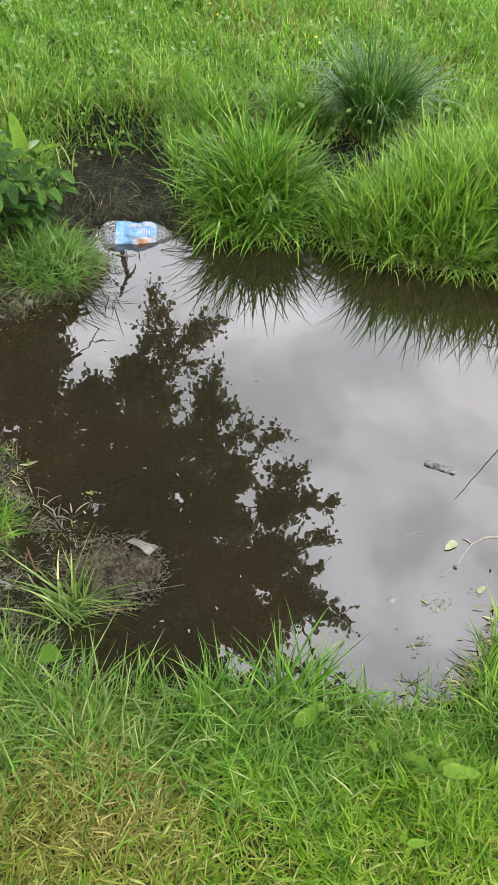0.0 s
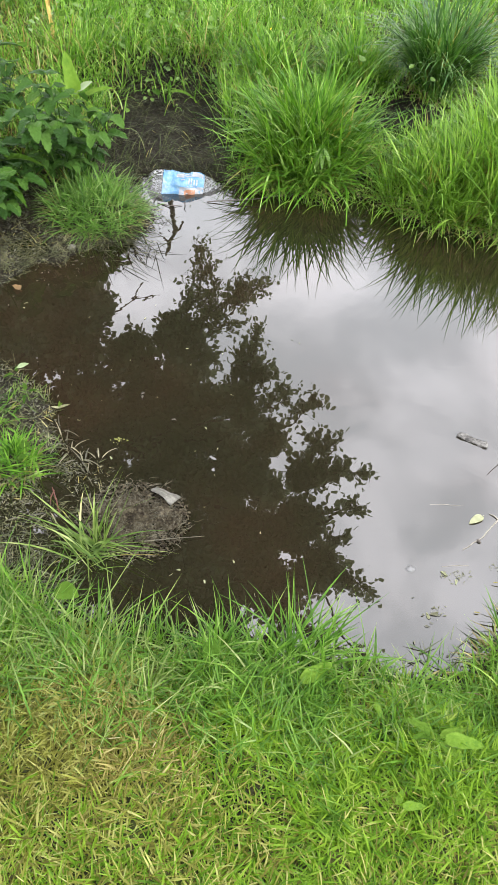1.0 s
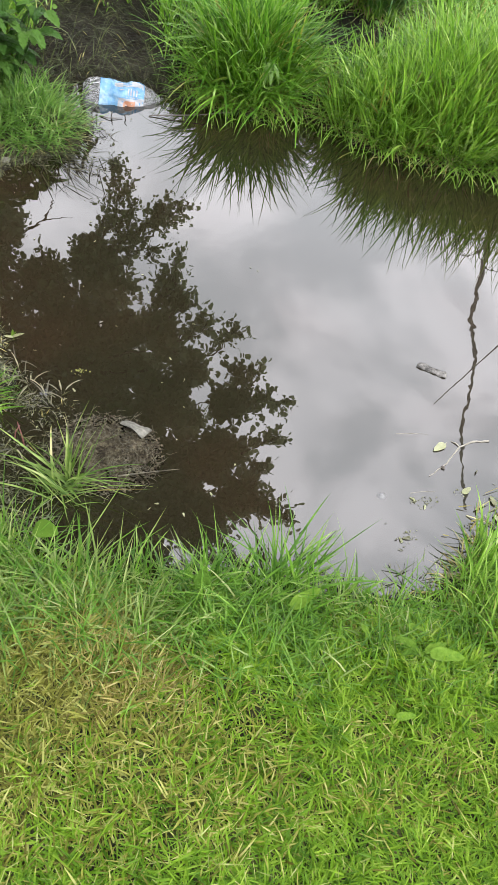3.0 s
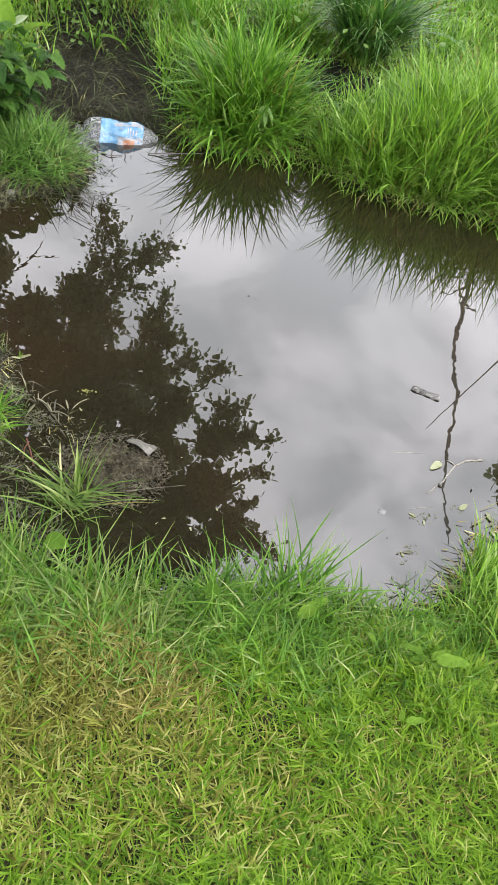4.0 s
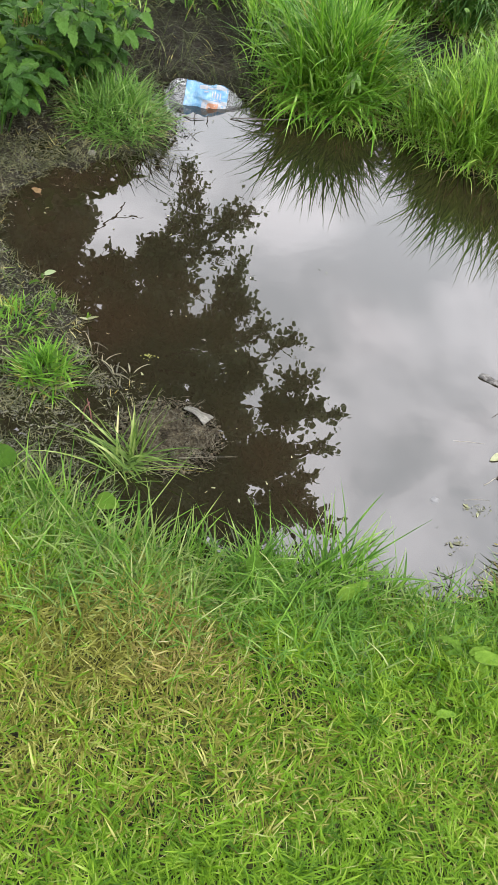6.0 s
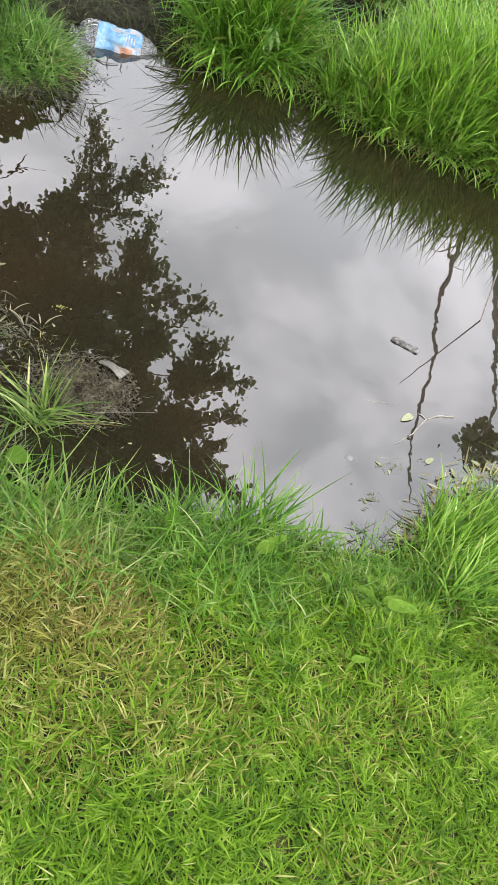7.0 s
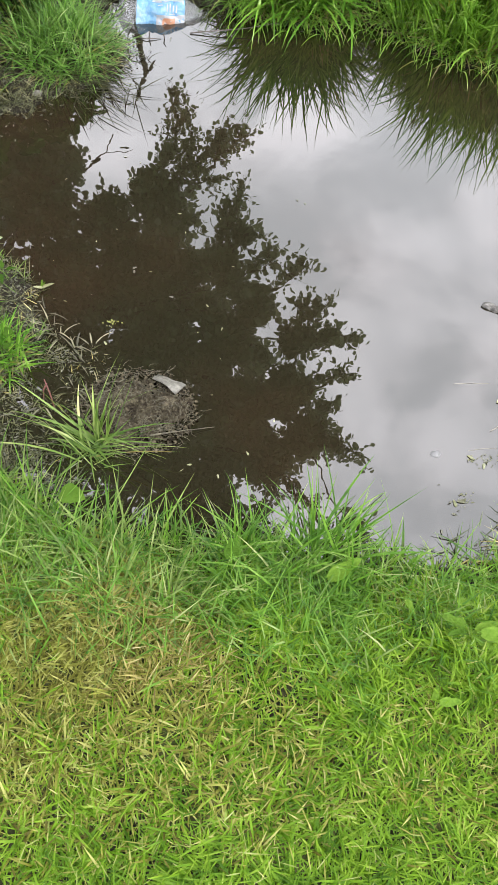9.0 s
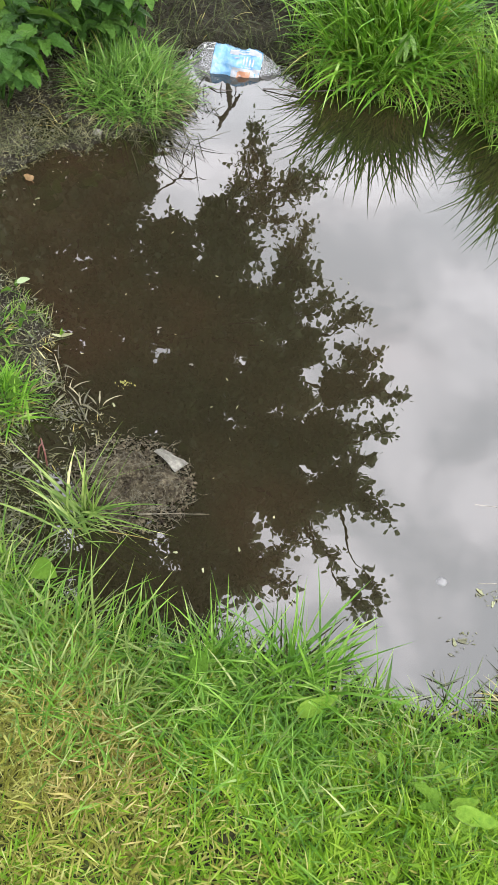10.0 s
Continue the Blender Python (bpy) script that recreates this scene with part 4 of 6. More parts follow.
limbs.append([(*(Vector(p) - TREE), r) for *p, r in ((-1.80, 4.60, 2.84, 0.012), (-1.68, 4.95, 2.775, 0.010), (-1.58, 4.95, 2.68, 0.009), (-1.476, 4.95, 2.576, 0.008), (-1.43, 4.95, 2.48, 0.006), (-1.388, 4.95, 2.396, 0.004))])
limbs.append([(*(Vector(p) - TREE), r) for *p, r in ((-1.476, 4.95, 2.576, 0.006), (-1.36, 4.95, 2.55, 0.005), (-1.247, 4.95, 2.526, 0.003))])
piece("limbs", tube_mesh("limbs", limbs, M_bark, 4), tree)
piece("crown", leaf_cloud("crown", np.array(lc), np.array(lw), np.array(ls), M_tree_leaf, 1.2), tree, "dense crown of small rounded green leaves")

# a dead snag standing in the meadow before the tree
snag = new("dead_snag")
snag.location = (-1.13, 4.95, 0.1)
tagged(snag, "bare broken dead stem standing in the meadow", "dead stem")
piece("stem", tube_mesh("stem", [[(0.03, 0, -0.05, 0.028), (0.04, 0.01, 0.6, 0.025), (0.0, 0.0, 1.1, 0.023), (0.018, 0, 1.475, 0.021), (0.03, 0, 1.61, 0.019), (0.056, 0, 1.749, 0.019), (0.03, 0, 1.82, 0.016), (-0.002, 0, 1.877, 0.013), (-0.012, 0, 1.93, 0.012), (-0.036, 0, 1.981, 0.006)]], M_bark, 8), snag)
piece("side_branch", tube_mesh("side_branch", [[(0.05, 0, 1.77, 0.011), (0.083, 0, 1.747, 0.014), (0.105, 0, 1.70, 0.012), (0.127, 0, 1.648, 0.008)]], M_bark, 6), snag)
piece("side_branch", tube_mesh("side_branch", [[(0.0, 0, 1.877, 0.008), (-0.05, 0, 1.84, 0.006), (-0.09, 0.01, 1.80, 0.003)]], M_bark, 6), snag)

# ---- leaves and small things ----


def leaf_mesh(name, length, width, mat, teeth=0, fold=0.25, droop=0.5, stalk=0.0, lobes=0.0):
    """One leaf along +y, folded along its midrib and drooping towards its tip, with a stalk and toothed edges."""
    rows = 12 if teeth else 8
    verts, faces = [], []
    for i in range(rows + 1):
        u = i / rows
        w = width * 0.5 * (math.sin(math.pi * min(1.0, u * 0.93 + 0.07) ** 0.75) ** 0.8) * (1 + lobes * math.sin(u * 9))
        if teeth and i % 2:
            w *= 0.80
        a = droop * u * u
        y, z = length * (u - 0.22 * droop * u * u), -length * 0.5 * a + length * 0.12 * u
        for s in (-1.0, -0.5, 0.0, 0.5, 1.0):
            verts.append((s * w, y + stalk, z + abs(s) * w * fold - (0.02 * width if s == 0 else 0)))
    for i in range(rows):
        for s in range(4):
            q = i * 5 + s
            faces.append((q, q + 1, q + 6, q + 5))
    if stalk:
        b = len(verts)
        r = width * 0.035
        verts += [(-r, 0, -stalk * 0.3), (r, 0, -stalk * 0.3), (0, 0, -stalk * 0.3 + 2 * r), (-r, stalk, 0), (r, stalk, 0), (0, stalk, 2 * r)]
        faces += [(b, b + 1, b + 4, b + 3), (b + 1, b + 2, b + 5, b + 4), (b + 2, b, b + 3, b + 5)]
    return mesh_of(name, verts, faces, mat, True)


LEAVES = [leaf_mesh("leaflet", 0.075, 0.050, M_herb_leaf, 1, 0.25, 0.5, 0, 0.12), leaf_mesh("leaflet", 0.065, 0.038, M_herb_leaf, 1, 0.3, 0.8, 0, 0.16), leaf_mesh("leaflet", 0.085, 0.046, M_herb_leaf, 1, 0.2, 0.9, 0, 0.14)]
DOCK = [leaf_mesh("leaf", 0.075, 0.026, M_leaf, 0, 0.55, 0.7, 0.02, 0.18), leaf_mesh("leaf", 0.06, 0.020, M_leaf, 0, 0.6, 0.9, 0.02, 0.2), leaf_mesh("leaf", 0.05, 0.036, M_leaf, 0, 0.2, 0.6, 0.02, 0.05)]
BIG = leaf_mesh("leaf", 0.16, 0.052, M_dock, 0, 0.4, 0.5, 0.03, 0.12)
LONG = leaf_mesh("leaf", 0.17, 0.034, M_leaf, 0, 0.35, 1.0, 0.03)
PALE = leaf_mesh("leaf", 0.055, 0.034, M_pale_leaf, 0, 0.15, 0.3, 0.01)
DRIFT = leaf_mesh("leaf", 0.030, 0.0135, M_soaked_leaf, 0, 0.10, 0.2, 0.006, 0.07)
BIT = leaf_mesh("leaf", 0.030, 0.013, M_soaked_leaf, 1, 0.06, 0.22, 0.0, 0.12)


def herb(cx, cy, stems, tall, spread, label, name="herb"):
    """A leafy herb: upright stems, each with whorls of three toothed leaflets."""
    z0 = float(height(np.array([cx]), np.array([cy]))[0])
    top = new(name)
    top.location = (cx, cy, z0)
    tagged(top, label, "plant", "leafy herbs on the bank")
    for s in range(stems):
        a = rng.uniform(0, 2 * math.pi)
        r = spread * math.sqrt(rng.random())
        foot = Vector((0.4 * r * math.cos(a), 0.4 * r * math.sin(a), -0.01))
        h = tall * rng.uniform(0.55, 1.0)
        tip = Vector((r * math.cos(a) * 1.2, r * math.sin(a) * 1.2, h))
        path = []
        for i in range(6):
            u = i / 5
            p = foot.lerp(tip, u) + Vector((0, 0, 0.02 * math.sin(3 * u)))
            path.append((*p, 0.0028 - 0.0014 * u))
        stem = piece("stem", tube_mesh("stem", [path], M_herb_leaf, 5), top)
        for level in (0.5, 0.75, 1.0):
            p = foot.lerp(tip, level)
            yaw = rng.uniform(0, 360)
            for k in (-1, 0, 1):
                me = LEAVES[int(rng.integers(3))]
                sc = rng.uniform(0.5, 1.0) * (0.8 + 0.3 * level)
                piece("leaflet", me, stem, m=Matrix.Translation(p) @ pose(0, 0, 0, 0, 0, yaw + k * 62) @ pose(0, 0.012, 0, rng.uniform(-22, 12), rng.uniform(-15, 15), 0) @ Matrix.Scale(sc, 4))
    return top


herb(-0.80, 2.12, 22, 0.33, 0.13, "leafy herb with toothed leaves on the mud bank")
herb(-0.98, 2.02, 17, 0.26, 0.15, "leafy herb with toothed leaves beside the pond")
herb(-1.00, 1.78, 15, 0.20, 0.14, "low leafy herb with toothed leaves by the water")
herb(-1.18, 1.95, 14, 0.24, 0.15, "leafy herb with toothed leaves beside the pond")
herb(-1.15, 2.35, 11, 0.24, 0.15, "leafy herb with toothed leaves among grass")


def rosette(cx, cy, leaves, label, z=None, category="weed", name="dock_plant"):
    """A low weed: leaves (mesh, yaw, pitch, scale, lift) round one foot."""
    top = new(name)
    zz = float(height(np.array([cx]), np.array([cy]))[0]) if z is None else z
    top.location = (cx, cy, zz)
    tagged(top, label, category, "broad-leaved weeds in the grass")
    for me, yaw, pitch, sc, lift in leaves:
        piece("leaf", me, top, m=pose(0, 0, lift, pitch, rng.uniform(-10, 10), yaw) @ Matrix.Scale(sc, 4))
    tall = max(leaf[4] for leaf in leaves)
    if tall > 0.08:
        piece("stem", tube_mesh("stem", [[(0.004, 0.006, -0.01, 0.0038), (-0.003, 0.002, 0.5 * tall, 0.0032), (0, 0, tall, 0.0022)]], M_dock, 6), top)
    return top


# the dock on the mud bank: an upright leaf, two spreading ones and a pale one turned over
rosette(-0.77, 2.19, [(BIG, 20, 78, 0.9, 0.225), (BIG, -75, 25, 0.75, 0.235), (BIG, -95, -5, 0.6, 0.22), (PALE, -60, 30, 1.0, 0.265), (LONG, 120, 20, 0.8, 0.16)], "dock with upright bright leaf and one pale turned leaf")
rosette(-0.98, 1.90, [(LONG, -70, 15, 1.0, 0.15), (LONG, 160, 20, 0.9, 0.14), (BIG, 60, 70, 0.7, 0.10), (LONG, -120, 5, 1.0, 0.12)], "weed with long drooping bright leaves")
rosette(-0.62, 2.72, [(LONG, -80, 5, 0.9, 0.06), (DOCK[0], 40, 10, 1.0, 0.04)], "grey-green long-leaved weed on the mud")
rosette(-0.385, 0.605, [(DOCK[2], -100, 12, 1.05, 0.05)], "single round bright green weed leaf")
rosette(-0.53, 0.60, [(DOCK[2], 30, 10, 1.3, 0.05), (DOCK[0], 150, 10, 1.0, 0.04)], "round-leaved bright green weed")
rosette(-0.46, 0.60, [(DOCK[2], 80, 10, 0.8, 0.03)], "round-leaved bright green weed")
rosette(0.302, 0.468, [(BIG, -96, 6, 0.22, 0.035), (DOCK[1], 170, 10, 0.7, 0.02)], "small dock among the long grass")
rosette(0.322, 0.412, [(BIG, -92, 4, 0.44, 0.024), (BIG, -66, 10, 0.30, 0.016), (BIG, -120, 3, 0.30, 0.016), (DOCK[0], 75, 30, 0.7, 0.016), (DOCK[1], 110, 40, 0.7, 0.016)], "bright broad-leaved dock in the lawn")
rosette(0.258, 0.303, [(BIG, -82, 2, 0.25, 0.03), (BIG, -20, 2, 0.18, 0.02)], "flat plantain in the lawn")
rosette(0.225, 0.468, [(BIG, -152, 10, 0.2, 0.035)], "small dock among the long grass")
rosette(-0.05, 0.485, [(DOCK[2], 10, 30, 0.8, 0.045)], "small dock among the long grass")
rosette(0.092, 0.478, [(BIG, -53, 14, 0.46, 0.05)], "small dock with a long leaf")
for k in range(16):
    x, y = rng.uniform(-0.7, 0.95), rng.uniform(-0.3, 0.52)
    rosette(x, y, [(DOCK[int(rng.integers(3))], rng.uniform(0, 360), rng.uniform(-5, 25), rng.uniform(0.3, 0.55), 0.006) for j in range(int(rng.integers(1, 4)))], "small broad-leaved weed in the lawn", name="lawn_weed")

# left mud bank: tufts and weeds by the islet
tussock(-0.565, 0.915, 0.055, 300, 0.085, 70, "small tuft of fine grass on mud", curl=(0, 70), width=(0.002, 0.004), mess=1.6)
rosette(-0.53, 0.915, [(DOCK[2], 40, 15, 0.55, 0.03), (DOCK[2], 150, 15, 0.4, 0.025)], "round-leaved bright weed in a grass tuft", z=0.02)
tussock(-0.68, 1.05, 0.06, 130, 0.07, 75, "sparse tuft of fine grass on mud", curl=(0, 60), width=(0.002, 0.0036), mess=2.0)
rosette(-0.65, 1.17, [(PALE, -60, 10, 0.55, 0.03), (DOCK[1], 120, 10, 0.5, 0.01), (DOCK[1], 20, 20, 0.4, 0.01)], "pale-leaved weed at the water's edge", z=0.02)
rosette(-0.60, 1.10, [(DOCK[1], 30, 20, 0.5, 0.02), (DOCK[0], 190, 10, 0.4, 0.02), (DOCK[1], -60, 20, 0.4, 0.02)], "small weed at the water's edge", z=0.02)
rosette(-0.52, 1.09, [(BIT, -70, 10, 0.9, 0.012), (BIT, 100, 10, 0.7, 0.01), (DOCK[1], 10, 60, 0.35, 0.0), (DOCK[1], -30, 65, 0.3, 0.0)], "half-withered weed standing in shallow water", z=0.005)
WITHER = leaf_mesh("leaf", 0.052, 0.0034, M_wither, 0, 0.6, 0.9, 0.012, 0.25)
for cx, cy, k in ((-0.485, 1.0, 5), (-0.47, 0.985, 4), (-0.455, 0.97, 5), (-0.43, 0.95, 5), (-0.415, 0.935, 4), (-0.385, 0.95, 3), (-0.40, 0.905, 4), (-0.45, 0.80, 4), (-0.49, 0.775, 3), (-0.40, 0.845, 4), (-0.50, 1.03, 4)):
    rosette(cx, cy, [(WITHER, rng.uniform(0, 360), rng.choice([4, 8, 14, 45]), rng.uniform(0.5, 1.15), 0.003) for j in range(k)], "withered grey weed standing in shallow water", z=0.003)


def stick(name, pts, mat, label, category="twig", r=0.004, sides=7, knots=0.25, sub=4):
    path = []
    n = (len(pts) - 1) * sub
    for i in range(n + 1):
        s = min(i // sub, len(pts) - 2)
        u = i / sub - s
        a, b = pts[s], pts[s + 1]
        k = 1 - 0.55 * i / n
        path.append(tuple(a[c] + (b[c] - a[c]) * u + (rng.normal(0, r * 0.25) if 0 < i < n and c < 2 else 0) for c in range(3)) + (r * k * (1 + knots * rng.normal(0, 0.5)),))
    return thing(name, tube_mesh(name, [path], mat, sides), label, category)


def islet_grass(cx, cy, n, length, label):
    side = rng.random(n)
    az = np.where(side < 0.42, rng.normal(2.75, 0.35, n), np.where(side < 0.80, rng.normal(-0.2, 0.45, n), rng.uniform(0, 2 * np.pi, n)))
    base = np.stack([cx + rng.normal(0, 0.014, n), cy + rng.normal(0, 0.012, n), np.full(n, 0.005)], 1)
    top = new("grass_tussock")
    top.location = (cx, cy, 0)
    tagged(top, label, "grass tussock", "tussocks round the pond")
    away = Matrix.Translation((-cx, -cy, 0))
    thin = rng.random(n) < 0.45
    ln = rng.uniform(0.3, 1.0, n) ** 1.2 * length
    base[:, :2] += rng.normal(0, 0.018, (n, 2)) * thin[:, None]
    piece("grass_clump", blade_mesh("grass_clump", base, az, ln, np.where(thin, rng.uniform(0.0014, 0.0026, n), rng.uniform(0.0026, 0.0052, n)), np.where(side < 0.80, rng.uniform(30, 78, n), rng.uniform(5, 70, n)), np.where(side < 0.80, rng.uniform(-5, 85, n), rng.uniform(-20, 125, n)), M_islet, 8, rng.normal(0, 0.9, n), 2.4), top, m=away, kind="stuff")
    up = 13
    base = np.stack([cx + 0.01 + rng.normal(0, 0.007, up), cy + 0.015 + rng.normal(0, 0.006, up), np.full(up, 0.005)], 1)
    piece("upright_shoot", blade_mesh("upright_shoot", base, rng.normal(1.3, 0.5, up), rng.uniform(0.09, 0.165, up), rng.uniform(0.0036, 0.0062, up), rng.uniform(0, 24, up), rng.uniform(0, 25, up), M_islet, 6, rng.normal(0, 0.4, up)), top, m=away, kind="stuff")


islet_grass(-0.335, 0.715, 84, 0.205, "splayed grass plant rooted on a muddy islet")

# mud islet with rootlets
mv, mf = [], []
for i in range(21):
    for j in range(64):
        a, u = 2 * math.pi * j / 64, i / 20
        rr = u * (1 + 0.13 * math.sin(3 * a + 1) + 0.10 * math.sin(5 * a) + 0.16 * noise.noise((3 * math.cos(a), 3 * math.sin(a), 2)))
        px, py = rr * 0.115 * math.cos(a), rr * 0.096 * math.sin(a)
        pz = 0.020 * (1 - u ** 2.2) - 0.010 + 0.011 * noise.noise((px * 38, py * 38, 0.3)) + 0.006 * noise.noise((px * 130, py * 130, 1.3))
        mv.append((px, py, pz))
for i in range(20):
    for j in range(64):
        mf.append((i * 64 + j, i * 64 + (j + 1) % 64, (i + 1) * 64 + (j + 1) % 64, (i + 1) * 64 + j))
thing("mud_islet", mesh_of("mud_islet", mv, mf, M_islet_mud, True), "low hump of grey-brown mud and roots in the pond", "mud", m=pose(-0.270, 0.812, 0.0, 0, 0, 6))
lines = []
for k in range(360):
    a, r = rng.uniform(0, 2 * math.pi), rng.uniform(0.3, 1.13)
    x, y = -0.270 + 0.115 * r * math.cos(a), 0.812 + 0.098 * r * math.sin(a)
    b = rng.uniform(0, 2 * math.pi)
    line = []
    for i in range(5):
        hump = max(0.0, 0.011 * (1 - (((x + 0.270) / 0.115) ** 2 + ((y - 0.812) / 0.096) ** 2)))
        line.append((x, y, hump + 0.003 + 0.002 * rng.random(), 0.0005 * (1 - 0.15 * i)))
        x, y, b = x + 0.006 * math.cos(b), y + 0.006 * math.sin(b), b + rng.normal(0, 0.7)
    lines.append(line)
thing("rootlets", tube_mesh("rootlets", lines, M_pale_root, 4), "tangle of pale dead rootlets on the mud islet", "roots", kind="stuff")
red = [[(-0.43, 0.80, 0.0, 0.0016), (-0.437, 0.815, 0.025, 0.0015), (-0.447, 0.83, 0.05, 0.001)], [(-0.455, 0.815, 0.0, 0.0018), (-0.45, 0.82, 0.03, 0.0015), (-0.44, 0.822, 0.05, 0.001)]]
thing("red_stem", tube_mesh("red_stem", red[:1], M_red, 6), "thin dark red plant stem in mud", "stem")
thing("red_stem", tube_mesh("red_stem", red[1:], M_red, 6), "thin dark red plant stem in mud", "stem")

stick("stalk", [(-0.235, 0.750, 0.016), (-0.184, 0.769, 0.010), (-0.117, 0.791, 0.003)], M_pale_root, "long withered stalk lying from the islet into the pond", "stalk", 0.0016)

# torn pale scrap on the islet's tip
sv, sf = [], []
for i in range(7):
    for j in range(5):
        u, v = i / 6, j / 4
        sv.append((0.062 * (u - 0.5) + 0.006 * v, 0.030 * (v - 0.5) * (0.55 + 0.6 * u), 0.012 * math.sin(u * 3.0) * (1 - v) + 0.006 * noise.noise((u * 5, v * 5, 0.5)) + 0.003))
for i in range(6):
    for j in range(4):
        q = i * 5 + j
        sf.append((q, q + 5, q + 6, q + 1))
scrap = thing("wrapper_scrap", mesh_of("wrapper_scrap", sv, sf, M_scrap, True), "crumpled dirty off-white wrapper scrap on mud", "litter", m=pose(-0.222, 0.878, 0.010, 0, 6, -22) @ Matrix.Scale(0.95, 4))
sol = scrap.modifiers.new("thick", "SOLIDIFY")
sol.thickness = 0.002

# sticks and floating leaves
stick("reed_stalk", [(0.713, 1.337, -0.02), (0.713, 1.337, 0.0), (0.670, 1.346, 0.16), (0.626, 1.353, 0.323)], M_pale_twig, "thin pale dry reed stalk standing aslant in the pond", "stalk", 0.0026, knots=0.12)
fork = stick("forked_twig", [(0.583, 0.963, 0.001), (0.545, 0.957, 0.0008), (0.508, 0.937, 0.0006), (0.47, 0.885, 0.0006), (0.425, 0.846, 0.0004)], M_pale_twig, "peeled crooked pale twig floating on the pond", r=0.0026)
piece("side_shoot", tube_mesh("side_shoot", [[(0.508, 0.937, 0.001, 0.0018), (0.50, 0.945, 0.002, 0.0014), (0.49, 0.95, 0.001, 0.0009)]], M_pale_twig, 6), fork)
piece("knot", tube_mesh("knot", [[(0.462, 0.868, 0.001, 0.002), (0.459, 0.872, 0.003, 0.0036), (0.456, 0.876, 0.002, 0.0014)]], M_twig, 6), fork, "dark swollen bud")
bv, bf = [], []
for i in range(13):
    for j in range(12):
        u, a = i / 12, 2 * math.pi * j / 12
        r = (0.0105 + 0.0040 * noise.noise((u * 7, math.cos(a) * 2, math.sin(a) * 2)) + 0.0040 * noise.noise((u * 19, math.cos(a) * 6, math.sin(a) * 6))) * (0.86 + 0.22 * abs(2 * u - 1) ** 2) * (0.72 if i in (0, 12) else 1.0)
        bv.append((0.072 * (u - 0.5) + 0.007 * (2 * u - 1) ** 3 * noise.noise((u * 3, 3 * math.cos(a), 3 * math.sin(a))), r * math.cos(a), 0.62 * r * math.sin(a)))
for i in range(12):
    for j in range(12):
        bf.append((i * 12 + j, i * 12 + (j + 1) % 12, i * 12 + 12 + (j + 1) % 12, i * 12 + 12 + j))
bf += [tuple(range(12))[::-1], tuple(range(144, 156))]
thing("bark_piece", mesh_of("bark_piece", bv, bf, M_driftwood, True), "short ribbed grey piece of bark adrift on the pond", "bark", m=pose(0.474, 1.167, 0.001, 0, 0, -22))
for pts in ([(-0.49, 2.095, 0.001), (-0.46, 2.085, 0.004), (-0.42, 2.10, 0.002)], [(-0.455, 2.10, -0.004), (-0.452, 2.097, 0.012), (-0.45, 2.095, 0.022)], [(-0.41, 2.105, -0.003), (-0.412, 2.10, 0.012), (-0.405, 2.095, 0.02)], [(-0.34, 2.14, 0.002), (-0.28, 2.15, 0.008), (-0.18, 2.17, 0.015), (-0.08, 2.19, 0.03)]):
    stick("twig", pts, M_twig, "short dark twig afloat beside a bottle", r=0.002)
for (x0, y0), (x1, y1) in (((0.36, 0.954), (0.435, 0.963)), ((0.377, 0.796), (0.433, 0.808))):
    stick("straw", [(x0, y0, 0.0), (0.5 * (x0 + x1), 0.5 * (y0 + y1) + 0.0015, 0.0004), (x1, y1, 0.0002)], M_pale_twig, "thin pale straw floating on the pond", "straw", 0.0007, 5)
FLOAT = [(0.480, 0.946, 130, 2.1, "yellow-green leaf afloat beside a pale twig"), (0.491, 0.806, -50, 1.45, "yellowed leaf floating on the pond"), (0.591, 0.830, 200, 1.1, "yellowed leaf floating on the pond"), (0.385, 0.778, 60, 0.75, "withered leaf floating on the pond"),
         (0.405, 0.770, 170, 0.7, "withered leaf floating on the pond"), (0.312, 0.781, 10, 0.0, ""), (0.366, 0.686, 100, 0.9, "withered leaf floating on the pond"), (0.345, 0.672, 20, 0.8, "withered leaf floating on the pond"),
         (0.664, 0.825, 60, 0.9, "yellowed leaf floating on the pond"), (-0.046, 0.737, 30, 0.5, "pale curled leaf floating on dark water"), (-0.15, 0.705, 100, 0.5, "pale curled leaf floating on dark water"),
         (-0.74, 1.49, 140, 0.7, "withered leaf floating by the bank"), (-0.36, 0.965, 40, 0.6, "withered leaf floating on the pond"), (-0.10, 0.69, 200, 0.5, "pale curled leaf floating on dark water"),
         (0.013, 1.461, 70, 0.35, "tiny leaf floating on the pond"), (0.03, 1.455, 190, 0.3, "tiny leaf floating on the pond"), (-0.40, 1.30, 20, 0.3, "tiny leaf floating on the pond"), (-0.30, 1.18, 90, 0.35, "tiny leaf floating on the pond"), (-0.18, 1.02, 300, 0.3, "tiny leaf floating on the pond")]
for x, y, yaw, sc, label in FLOAT:
    if sc:
        thing("floating_leaf", DRIFT if sc > 0.8 else BIT, label, "leaf", "leaves afloat on the pond", m=pose(x, y, 0.0012, 0, 0, yaw) @ Matrix.Scale(0.66 * sc, 4))
thing("rusty_leaf", leaf_mesh("rusty_leaf", 0.034, 0.022, M_rust, 1, 0.3, 0.4, 0.006, 0.2), "orange-brown leaf floating by the bank", "leaf", "leaves afloat on the pond", m=pose(-0.775, 1.535, 0.004, 6, 0, 60))
